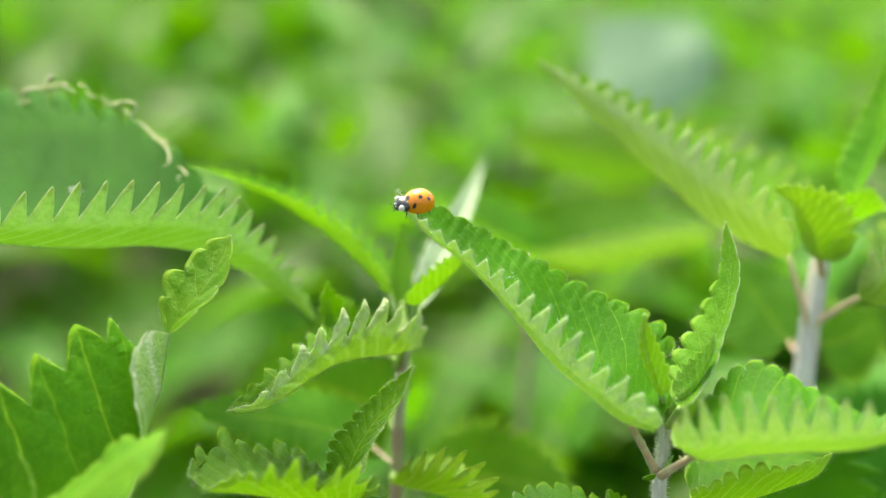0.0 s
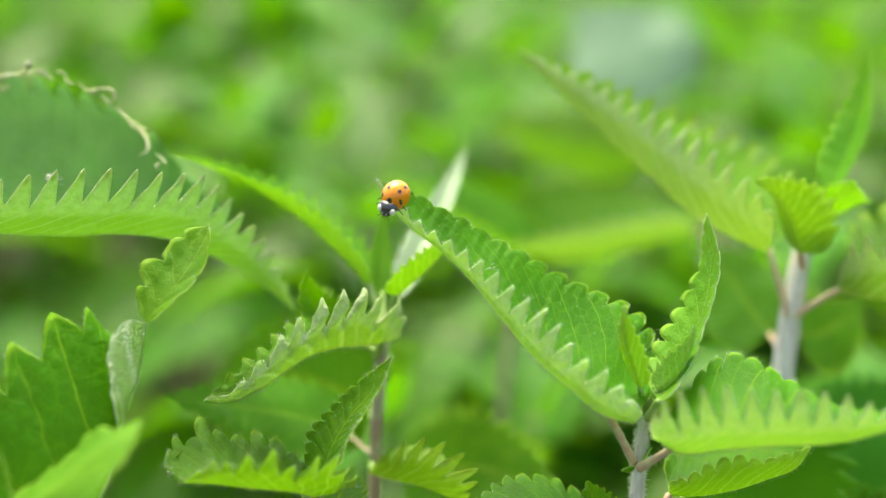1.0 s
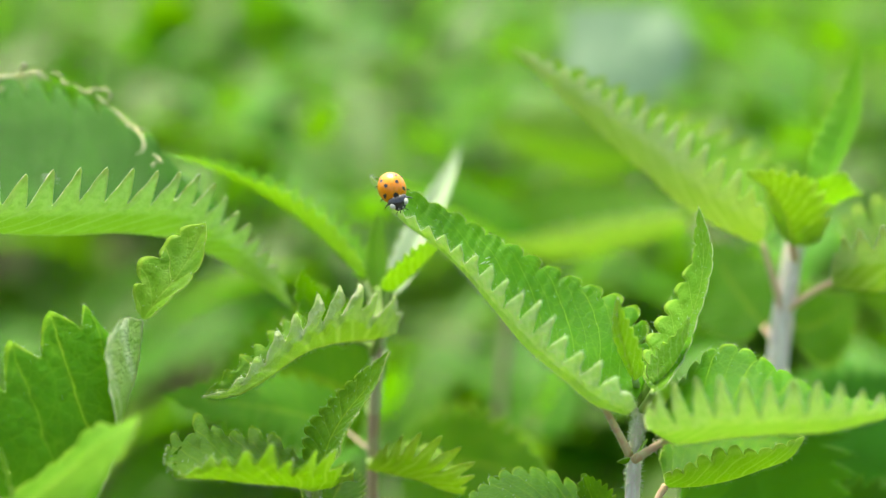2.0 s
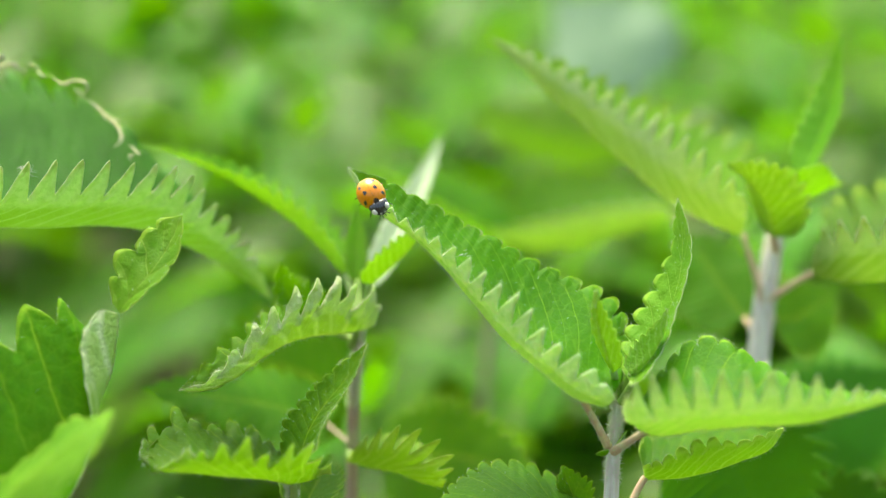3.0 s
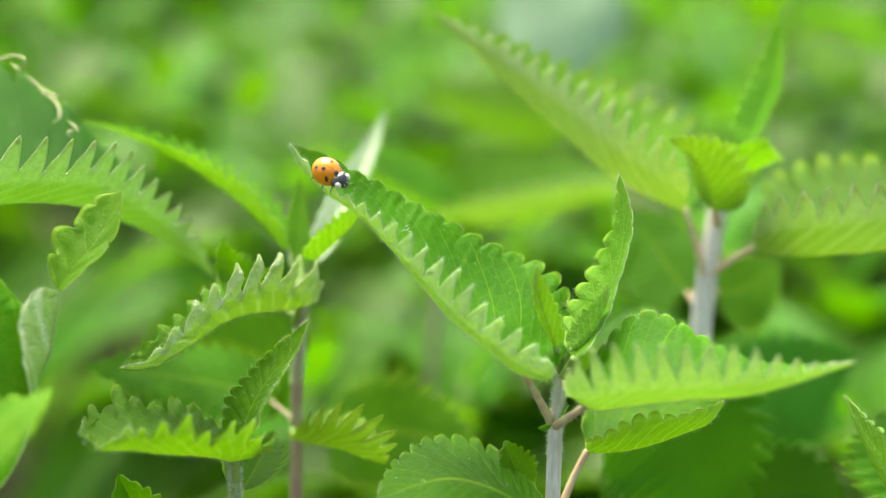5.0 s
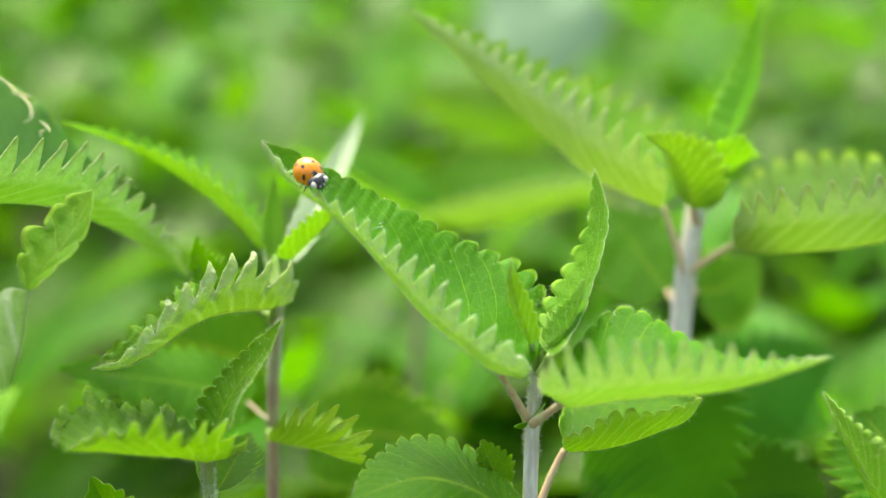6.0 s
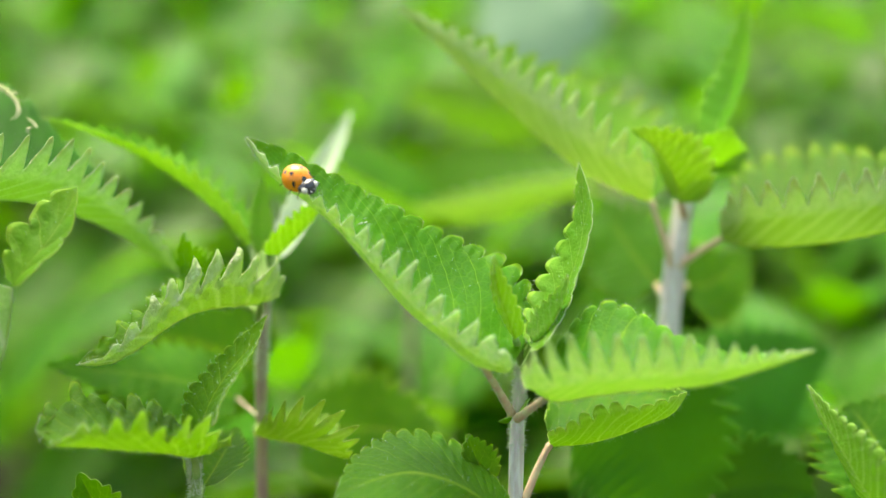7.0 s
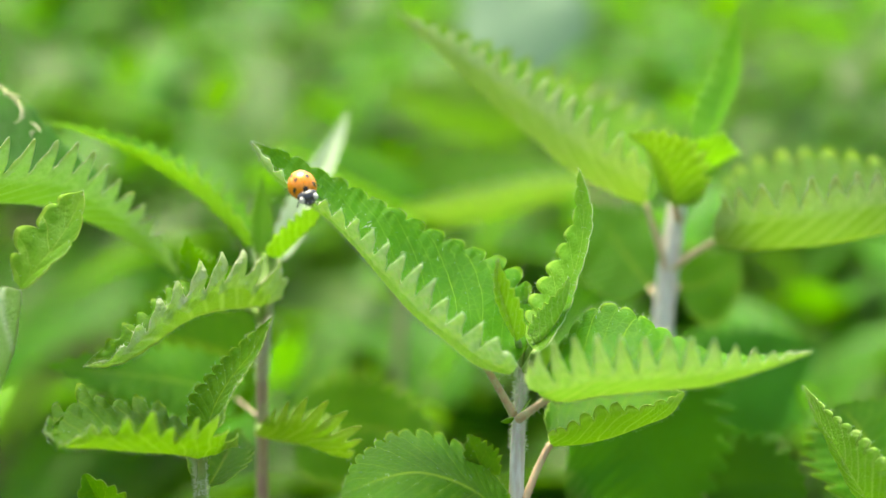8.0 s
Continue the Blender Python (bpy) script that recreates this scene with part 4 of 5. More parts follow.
def near_plant():
    root = plant((-0.090, -0.030, -0.008), "dark green nettle close to the lens, with a torn leaf tip")
    add_stem(root, [(-0.088, -0.030, 0.3), (-0.0790, -0.0352, 0.4898), (-0.0758, -0.0308, 0.5070)], (0.0024, 0.0018, 0.0013), STEM_GREEN, False, 9)
    dew(add_frond(root, [(-0.0900, -0.0303, 0.5060), (-0.0776, -0.0274, 0.5083), (-0.0687, -0.0239, 0.5130), (-0.0626, -0.0185, 0.5215), (-0.0596, -0.0120, 0.5304), (-0.0587, -0.0054, 0.5402)],
                  [(-0.0950, -0.0242, 0.5184), (-0.0925, -0.0195, 0.5287), (-0.0876, -0.0169, 0.5344), (-0.0820, -0.0138, 0.5378), (-0.0762, -0.0106, 0.5417), (-0.0696, -0.0076, 0.5448), (-0.0642, -0.0069, 0.5390), (-0.0587, -0.0054, 0.5402)],
                  [(-0.0874, -0.0323, 0.5061), (-0.0735, -0.0312, 0.5092), (-0.0648, -0.0277, 0.5137), (-0.0602, -0.0219, 0.5239), (-0.0620, -0.0185, 0.5337), (-0.0626, -0.0148, 0.5400), (-0.0608, -0.0101, 0.5421), (-0.0587, -0.0054, 0.5402)],
                  [(-0.0949, -0.0121, 0.4890)], "broad dark leaf with large blunt teeth", 420, teeth=7, seed=61, quilt=(0.0005, 0.0001), mats=(LEAF_TOP, PALE_UNDER), depth=(0.24, 0.05), blunt=(False, True), along=20, cross=20, sweep=0.8, twin=0.0, up=(0, -0.8, 0.4), bulge=(-0.04, 0.05)), 16, 352)
    add_frond(root, [(-0.0583, -0.0063, 0.5407), (-0.0557, -0.0054, 0.5441), (-0.0524, -0.0033, 0.5478), (-0.0502, -0.0004, 0.5512), (-0.0481, 0.0030, 0.5560)],
              [(-0.0598, -0.0050, 0.5420), (-0.0608, -0.0017, 0.5468), (-0.0593, 0.0003, 0.5506), (-0.0564, 0.0006, 0.5516), (-0.0540, 0.0025, 0.5546), (-0.0481, 0.0030, 0.5560)],
              [(-0.0566, -0.0081, 0.5417), (-0.0522, -0.0071, 0.5453), (-0.0486, -0.0040, 0.5488), (-0.0476, -0.0009, 0.5529), (-0.0481, 0.0030, 0.5560)],
              None, "torn twisted leaf tip", 160, mats=(FRESH, LEAF_UNDER), teeth=4, seed=62, depth=(0.36, 0.24), blunt=(True, True), along=16, cross=10, sweep=1.0)
    add_frond(root, [(-0.0740, -0.0458, 0.5168), (-0.0671, -0.0467, 0.5248), (-0.0610, -0.0473, 0.5299), (-0.0554, -0.0460, 0.5345), (-0.0512, -0.0422, 0.5367)],
              [(-0.0672, -0.0535, 0.5180), (-0.0591, -0.0554, 0.5262), (-0.0544, -0.0550, 0.5314), (-0.0512, -0.0510, 0.5348), (-0.0512, -0.0422, 0.5367)],
              [(-0.0781, -0.0353, 0.5176), (-0.0718, -0.0340, 0.5222), (-0.0652, -0.0336, 0.5272), (-0.0607, -0.0344, 0.5319), (-0.0564, -0.0371, 0.5332), (-0.0512, -0.0422, 0.5367)],
              [(-0.0816, -0.0303, 0.5051)], "", 0, teeth=8, seed=63, depth=(0.2, 0.2), mats=(FRESH, LEAF_UNDER), blunt=(True, True), up=(0, -0.6, 0.6))
    add_frond(root, [(-0.0755, -0.0385, 0.5210), (-0.0766, -0.0356, 0.5246), (-0.0778, -0.0325, 0.5290)], [(-0.0779, -0.0367, 0.5202), (-0.0788, -0.0336, 0.5246), (-0.0778, -0.0325, 0.5290)], [(-0.0727, -0.0403, 0.5219), (-0.0742, -0.0372, 0.5262), (-0.0778, -0.0325, 0.5290)],
              [(-0.0776, -0.0325, 0.5123)], "", 0, teeth=5, seed=64, along=6, cross=6)
    return root


def right_plant():
    root = plant((0.075, 0.080, -0.008), "tall nettle with a whitish stem and long folded leaves")
    add_stem(root, [(0.070, 0.078, 0.25), (0.0622, 0.0415, 0.4805), (0.0645, 0.0489, 0.5155), (0.0669, 0.0506, 0.5290), (0.0702, 0.0544, 0.5431)],
             (0.0030, 0.0026, 0.0024, 0.0022, 0.0018), STEM, True, 11)
    add_frond(root, [(0.0615, 0.0502, 0.5402), (0.0548, 0.0497, 0.5430), (0.0461, 0.0527, 0.5474), (0.0383, 0.0582, 0.5535), (0.0295, 0.0639, 0.5608), (0.0192, 0.0700, 0.5696), (0.0083, 0.0753, 0.5794)],
              [(0.0613, 0.0439, 0.5481), (0.0557, 0.0428, 0.5565), (0.0493, 0.0440, 0.5619), (0.0450, 0.0478, 0.5650), (0.0417, 0.0523, 0.5668), (0.0369, 0.0567, 0.5684), (0.0300, 0.0625, 0.5716), (0.0245, 0.0670, 0.5737), (0.0183, 0.0706, 0.5760), (0.0083, 0.0753, 0.5794)],
              [(0.0675, 0.0591, 0.5420), (0.0722, 0.0717, 0.5507), (0.0680, 0.0771, 0.5560), (0.0592, 0.0789, 0.5602), (0.0504, 0.0796, 0.5636), (0.0390, 0.0795, 0.5684), (0.0280, 0.0783, 0.5730), (0.0187, 0.0768, 0.5763), (0.0083, 0.0753, 0.5794)],
              [(0.0664, 0.0499, 0.5256), (0.0644, 0.0496, 0.5320)], "long folded leaf rising steeply", 120, teeth=17, seed=71, depth=(0.46, 0.26), mats=(FRESH, PALE_UNDER), blunt=(False, False), along=8, cross=10, quilt=(0.0004, 0.0003))
    add_frond(root, [(0.0760, 0.0460, 0.5328), (0.0807, 0.0407, 0.5329), (0.0866, 0.0367, 0.5341), (0.0950, 0.0337, 0.5354), (0.1050, 0.0338, 0.5370), (0.1167, 0.0371, 0.5388), (0.1275, 0.0414, 0.5406)],
              [(0.0739, 0.0404, 0.5383), (0.0752, 0.0352, 0.5460), (0.0796, 0.0305, 0.5485), (0.0868, 0.0287, 0.5500), (0.0957, 0.0287, 0.5510), (0.1071, 0.0323, 0.5505), (0.1275, 0.0414, 0.5406)],
              [(0.0788, 0.0536, 0.5342), (0.0838, 0.0665, 0.5438), (0.0944, 0.0692, 0.5473), (0.1048, 0.0661, 0.5486), (0.1131, 0.0605, 0.5481), (0.1200, 0.0513, 0.5456), (0.1275, 0.0414, 0.5406)],
              [(0.0673, 0.0499, 0.5254), (0.0734, 0.0491, 0.5303)], "", 60, teeth=14, seed=72, mats=(LEAF_TOP, PALE_UNDER), depth=(0.42, 0.26), along=8, cross=10, quilt=(0.0004, 0.0003))
    add_leaf(root, [(0.0754, 0.0569, 0.5525), (0.0801, 0.0610, 0.5603), (0.0840, 0.0651, 0.5683), (0.0848, 0.0704, 0.5806)], 0.0060, (-0.85, 0.4, 0.1), (0.1, -0.95, 0.0),
             [(0.0702, 0.0542, 0.5425)], "young upright folded leaf", 0, teeth=9, mats=(FRESH, LEAF_UNDER), seed=73, along=6)
    add_leaf(root, [(0.0658, 0.0404, 0.5423), (0.0645, 0.0367, 0.5509), (0.0592, 0.0341, 0.5561), (0.0549, 0.0347, 0.5581)], 0.0090, (0.7, -0.3, 0.5), (-0.4, 0.6, 0.6),
             [(0.0680, 0.0470, 0.5375)], "small folded leaf", 0, teeth=11, mats=(FRESH, LEAF_UNDER), seed=74, along=6)
    add_leaf(root, [(0.0715, 0.0513, 0.5463), (0.0713, 0.0464, 0.5499), (0.0739, 0.0432, 0.5530), (0.0757, 0.0422, 0.5567)], 0.0100, (-0.7, -0.4, 0.4), (0.7, -0.2, 0.4),
             [(0.0702, 0.0542, 0.5425)], "", 0, teeth=10, mats=(FRESH, LEAF_UNDER), seed=77, along=6)
    add_leaf(root, [(0.0653, 0.0615, 0.5179), (0.0624, 0.0674, 0.5214), (0.0581, 0.0736, 0.5264), (0.0550, 0.0803, 0.5327)], 0.0140, (-0.7, -0.3, -0.4), (0.7, 0.2, 0.4),
             [(0.0652, 0.0496, 0.5179)], "pale-looking leaf", 0, teeth=12, seed=75, along=5)
    add_leaf(root, [(0.0727, 0.0661, 0.5165), (0.0777, 0.0702, 0.5138), (0.0843, 0.0764, 0.5146), (0.0906, 0.0818, 0.5199)], 0.0110, (0.2, -0.6, -0.7), (0.0, 0.6, 0.7),
             [(0.0652, 0.0496, 0.5179)], "pale-looking leaf", 0, teeth=12, seed=76, along=5)
    return root


def middle_plant():
    root = plant((0.012, 0.200, -0.008), "nettle with a purple stem in the second row")
    add_stem(root, [(0.010, 0.200, 0.25), (0.0085, 0.1702, 0.4201), (0.0081, 0.1775, 0.4588), (0.0074, 0.1848, 0.4861), (0.0204, 0.1865, 0.5002)],
             (0.0026, 0.0020, 0.0015, 0.0014, 0.0011), STEM_PURPLE, False, 12)
    add_frond(root, [(0.0640, 0.1645, 0.5165), (0.0490, 0.1634, 0.5120), (0.0325, 0.1625, 0.5080), (0.0161, 0.1671, 0.5056), (-0.0007, 0.1675, 0.5067)],
              [(0.0622, 0.1557, 0.5220), (0.0489, 0.1512, 0.5242), (0.0344, 0.1488, 0.5226), (0.0186, 0.1499, 0.5188), (0.0058, 0.1540, 0.5145), (-0.0007, 0.1675, 0.5067)],
              [(0.0654, 0.1755, 0.5186), (0.0542, 0.1822, 0.5241), (0.0370, 0.1832, 0.5274), (0.0199, 0.1831, 0.5266), (0.0061, 0.1814, 0.5199), (-0.0007, 0.1675, 0.5067)],
              [(0.0782, 0.1773, 0.5045), (0.0681, 0.1695, 0.5156)], "", 0, teeth=14, seed=81, along=6, cross=8, mats=(LEAF_TOP, PALE_UNDER), depth=(0.4, 0.2))
    add_leaf(root, [(0.0157, 0.1562, 0.5032), (0.0026, 0.1592, 0.5143), (-0.0138, 0.1622, 0.5254), (-0.0275, 0.1732, 0.5281)], 0.0200, (0.3, -0.8, 0.2), (0.3, 0.7, 0.6),
             [(0.0136, 0.1414, 0.5057)], "", 0, teeth=16, seed=82, along=5)
    add_leaf(root, [(-0.0167, 0.0718, 0.4780), (-0.0058, 0.0682, 0.4838), (0.0073, 0.0635, 0.4858), (0.0191, 0.0519, 0.4811)], 0.0150, (-0.1, -0.55, -0.85), (0.1, 0.55, 0.8),
             [(0.0075, 0.1216, 0.4514)], "broad shaded leaf", 0, teeth=12, seed=83, along=6)
    return root


def pale_leaf_plant():
    root = plant((0.085, 0.370, -0.008), "nettle behind, sky sheen in its pale leaf colours")
    add_stem(root, [(0.085, 0.365, 0.30), (0.0861, 0.3532, 0.4656), (0.0823, 0.3583, 0.5232)], (0.003, 0.002, 0.0014), STEM_GREEN, False, 15)
    # leaves that reflect the sky: the reflection is coloured in with pale faces
    add_leaf(root, [(0.0799, 0.3589, 0.5255), (0.0704, 0.3614, 0.5347), (0.0595, 0.3745, 0.5450), (0.0432, 0.3883, 0.5600)], 0.0340, (0.60, 0.0, 0.65), (-0.65, 0.10, -0.60),
             [(0.0828, 0.3577, 0.5209)], "pale-looking leaf", 0, mats=(SKY_SHEEN, SKY_SHEEN), teeth=12, seed=101, along=4)
    add_leaf(root, [(0.0716, 0.3429, 0.5044), (0.0497, 0.3336, 0.5085), (0.0262, 0.3255, 0.5169), (0.0036, 0.3162, 0.5207)], 0.0170, (0.1, 0.30, 0.85), (-0.1, 0.30, -0.9),
             [(0.0833, 0.3521, 0.5002)], "pale-looking leaf", 0, teeth=12, seed=102, along=4)
    return root


def low_leaf_plant():
    root = plant((0.095, 0.070, -0.008), "nettle with broad hanging leaves, shade put into their green")
    add_stem(root, [(0.090, 0.065, 0.25), (0.0645, 0.0564, 0.4587), (0.0612, 0.0645, 0.4877)], (0.0026, 0.0018, 0.0013), STEM_GREEN, False, 13)
    # shade on these upright-hanging blades is put into DULL_TOP's dark colour
    add_leaf(root, [(0.0512, 0.0327, 0.5031), (0.0584, 0.0330, 0.4972), (0.0639, 0.0323, 0.4878), (0.0667, 0.0305, 0.4664)], 0.0215, (-0.85, -0.1, -0.1), (0.85, -0.1, 0.30),
             [(0.0614, 0.0638, 0.4852)], "broad hanging leaf", 0, teeth=12, mats=(DULL_TOP, LEAF_UNDER), seed=91, along=6)
    add_leaf(root, [(0.0710, 0.0661, 0.4755), (0.0880, 0.0786, 0.4845), (0.1016, 0.0898, 0.4888), (0.1172, 0.0996, 0.4880)], 0.0190, (0.2, -0.4, -0.85), (-0.2, 0.4, 0.85),
             [(0.0623, 0.0617, 0.4776)], "", 0, teeth=12, mats=(DULL_TOP, LEAF_UNDER), seed=92, along=5)
    add_leaf(root, [(0.0739, 0.0356, 0.4782), (0.0813, 0.0318, 0.4838), (0.0871, 0.0271, 0.4858), (0.0929, 0.0260, 0.4824)], 0.0120, (0.0, -0.3, -0.9), (0, 0.3, 0.9),
             [(0.0647, 0.0581, 0.4650)], "", 0, teeth=10, mats=(DULL_TOP, LEAF_UNDER), seed=93, along=5)
    return root


def corner_plant():
    root = plant((0.100, 0.010, -0.008), "fresh nettle tip with a pointed folded leaf")
    add_stem(root, [(0.098, 0.008, 0.25), (0.1024, -0.0166, 0.4721), (0.0977, -0.0162, 0.4955)], (0.0024, 0.0016, 0.0007), STEM_GREEN, True, 14)
    add_frond(root, [(0.0923, -0.0206, 0.4999), (0.0883, -0.0179, 0.5056), (0.0854, -0.0142, 0.5109), (0.0831, -0.0099, 0.5150), (0.0812, -0.0055, 0.5194)],
              [(0.0921, -0.0133, 0.4963), (0.0887, -0.0095, 0.5023), (0.0861, -0.0056, 0.5083), (0.0832, -0.0050, 0.5141), (0.0812, -0.0055, 0.5194)],
              [(0.0943, -0.0272, 0.5062), (0.0908, -0.0233, 0.5127), (0.0874, -0.0182, 0.5157), (0.0842, -0.0125, 0.5171), (0.0812, -0.0055, 0.5194)],
              [(0.0990, -0.0181, 0.4910)], "pointed folded leaf", 240, teeth=13, seed=95, depth=(0.2, 0.3), quilt=(0.0005, 0.0005))
    add_leaf(root, [(0.1042, 0.0021, 0.4910), (0.1007, 0.0097, 0.4993), (0.0991, 0.0162, 0.5038), (0.0973, 0.0215, 0.5041)], 0.0150, (-0.6, -0.4, -0.3), (0.7, 0.4, 0.5),
             [(0.0977, -0.0162, 0.4955)], "", 0, teeth=11, seed=96, along=6)
    return root


def plant_fluff():
    """Scraps of pale plant down caught on two leaves."""
    rnd = np.random.default_rng(5)
    for spot, size, count in (((-0.0813, 0.0226, 0.5603), 0.0016, 26), ((0.0022, 0.0013, 0.5491), 0.0012, 5)):
        verts_at = [np.array(spot) + rnd.normal(0, size * 0.25, 3) for _ in range(count)]
        ways = [np.array((1.0, 0.0, 0.15)) * rnd.choice((-1, 1)) for _ in range(count)]
        ob = part("plant_down", bristles("plant_down", verts_at, ways, size * 1.3, 3, 0.00008), WHITE, None)
        tagged(ob, "small tuft of white plant down on a leaf", "plant down")


plant_fluff()
purple_plant()
shoot_plant()
left_plant()
near_plant()
right_plant()
middle_plant()
pale_leaf_plant()
low_leaf_plant()
corner_plant()


# ---- the bed of nettles behind ----
def field_plant(height, seed, length):
    rnd = random.Random(seed)
    root = plant((0, -40, 0), "leafy green nettle in the bed behind", "nettles in the bed")
    part("stem", tube("stem", [(0, 0, 0), (0.01, 0.006, height * 0.5), (0, 0, height)], (0.0026, 0.0018, 0.001), 7, 14, 0.07), STEM_GREEN, root)
    blades = []
    for k in range(3):
        droop = (0.006, 0.014, 0.026)[k] * length / 0.07
        blades.append(blade("leaf", [(0, 0, 0), (length * 0.4, 0, 0.012), (length * 0.75, 0, 0.010 - droop), (length, 0, -droop * 1.6)], length * 0.30,
                            (0, -1, 0.25 + 0.2 * k), (0, 1, 0.25 + 0.2 * k), teeth=11, seed=seed + k, along=4, cross=4, mats=(BACK_TOP, LEAF_UNDER)))
    stalk = tube("leaf_stalk", [(-0.016, 0, -0.004), (-0.008, 0, 0.0), (0.001, 0, 0)], (0.0009, 0.0008, 0.0007), 5, 5)
    stalk.materials.append(STEM_GREEN)
    turn = rnd.uniform(0, 360)
    for k in range(7):
        z = height - (0.004, 0.018, 0.045, 0.085, 0.13, 0.18, 0.24)[k]
        size = (0.38, 0.62, 0.9, 1.05, 1.1, 1.05, 0.9)[k]
        for side in (0, 180):
            yaw = turn + 90 * k + side + rnd.uniform(-18, 18)
            tilt = (-48, -28, -10, 0, 6, 10, 14)[k] + rnd.uniform(-10, 10)
            ob = part("leaf", blades[min(2, k // 2)], None, root)
            ob.matrix_basis = pose(0, 0, z, 0, 0, yaw) @ pose(0, 0, 0, rnd.uniform(-14, 14), tilt, 0) @ pose(0.016 * size, 0, 0) @ Matrix.Scale(size, 4)
            st = part("leaf_stalk", stalk, None, ob)
    return root


def nettle_bed():
    kinds = [field_plant(0.43, 201, 0.085), field_plant(0.49, 202, 0.100), field_plant(0.54, 203, 0.095), field_plant(0.59, 204, 0.115)]
    low_kinds = [field_plant(0.20, 205, 0.085), field_plant(0.28, 206, 0.09)]
    rnd = random.Random(8)
    y = 0.26
    while y < 2.9:
        reach = 0.42 * (y + 0.25) + 0.10
        step = 0.105 + 0.05 * y
        x = -reach + rnd.uniform(0, step)
        while x < reach + 0.05:
            if y < 0.34:
                pick = 0
            elif y < 0.5:
                pick = rnd.choice((0, 1, 1))
            elif y < 0.8:
                pick = rnd.choice((1, 2, 2, 3))
            else:
                pick = rnd.choice((1, 2, 3, 3))
            if x < -0.07 and y < 0.62 and rnd.random() < 0.6:
                x += step
                continue
            if x < -0.04 and rnd.random() < (0.5 if y < 0.6 else 0.15):
                if x < -0.12 and rnd.random() < 0.15:
                    x += step
                    continue
                copy_thing(low_kinds[rnd.randrange(2)], pose(x, y, rnd.uniform(-0.06, 0.0), rnd.uniform(-9, 9), rnd.uniform(-9, 9), rnd.uniform(0, 360)))
                x += step
                continue
            low = rnd.uniform(-0.06, 0.0) - ((0.08 if abs(x) < 0.1 else 0.11) if y < 0.42 else (0.055 if x > -0.06 and y < 1.0 else (-0.05 if x < -0.06 and y > 0.6 else 0.0)))
            copy_thing(kinds[pick], pose(x + rnd.uniform(-0.3, 0.3) * step, y + rnd.uniform(-0.3, 0.3) * step, low, rnd.uniform(-7, 7), rnd.uniform(-7, 7), rnd.uniform(0, 360)))
            x += step
        y += step * 0.9
    for x, y, turn in ((0.000, 0.27, 30), (0.06, 0.34, 100), (-0.06, 0.36, 60)):
        copy_thing(kinds[1], pose(x, y, -0.075, 0, 0, turn))
    for x, y, turn in ((-0.075, 0.44, 15), (-0.01, 0.48, 60), (0.05, 0.43, 100), (-0.13, 0.50, 40)):
        copy_thing(kinds[1], pose(x, y, 0.0, 0, 0, turn))
    for x, y, turn in ((0.165, 0.40, 20), (0.235, 0.43, 70), (0.30, 0.48, 120)):
        copy_thing(kinds[2], pose(x, y, -0.005, 0, 0, turn))
    for x, y, turn in ((0.10, 0.60, 20), (0.02, 0.72, 75), (0.19, 0.70, 140), (-0.04, 0.58, 10), (0.06, 0.84, 50), (0.14, 0.95, 110)):
        copy_thing(kinds[3], pose(x, y, -0.075, 0, 0, turn))
    for x in (-0.03, 0.06, 0.15, 0.24):
        for y in (0.12, 0.20):
            copy_thing(low_kinds[rnd.randrange(2)], pose(x + rnd.uniform(-0.03, 0.03), y + rnd.uniform(-0.03, 0.03), -0.03, 0, 0, rnd.uniform(0, 360)))
    for x, y, low, turn in ((0.02, 0.24, -0.045, 20), (0.055, 0.20, -0.04, 65), (0.005, 0.21, -0.05, 10), (0.115, 0.21, -0.05, 100), (0.09, 0.26, -0.05, 75), (0.04, 0.33, -0.02, 55), (0.12, 0.32, -0.03, 10), (0.17, 0.27, -0.05, 95),
                            (0.00, 0.40, 0.0, 80), (0.16, 0.20, -0.07, 40), (0.25, 0.28, -0.05, 85), (0.31, 0.35, -0.03, 15), (0.08, 0.42, 0.0, 35), (0.15, 0.45, 0.01, 120), (0.22, 0.36, -0.02, 60)):
        copy_thing(kinds[1], pose(x, y, low, rnd.uniform(-6, 6), rnd.uniform(-6, 6), turn))
    # the bed goes on at both sides and behind
    for _ in range(58):
        x, y = rnd.uniform(-1.7, 1.7), rnd.uniform(-1.6, 2.8)
        while abs(x) < 0.42 * max(y + 0.25, 0) + 0.30 or (abs(x) < 0.5 and abs(y) < 0.7):
            x, y = rnd.uniform(-1.7, 1.7), rnd.uniform(-1.6, 2.8)
        copy_thing(kinds[rnd.randrange(3)], pose(x, y, rnd.uniform(-0.08, -0.02), rnd.uniform(-7, 7), rnd.uniform(-7, 7), rnd.uniform(0, 360)))
    for i, k in enumerate(kinds + low_kinds):
        k.matrix_basis = pose(-0.5 + i * 0.33, 3.05, -0.01, 0, 0, 40 * i)


nettle_bed()


# ---- the ladybird ----
MM = 0.001


def dome_point(x, y, lift=1.0):
    """A point over (x, y), in millimetres, on the ladybird's wing cases."""
    k = 1 - ((x + 0.75) / 2.95) ** 2 - (y / 2.55) ** 2
    return np.array([x, y, 0.7 + 2.75 * math.sqrt(max(k, 0)) * lift])


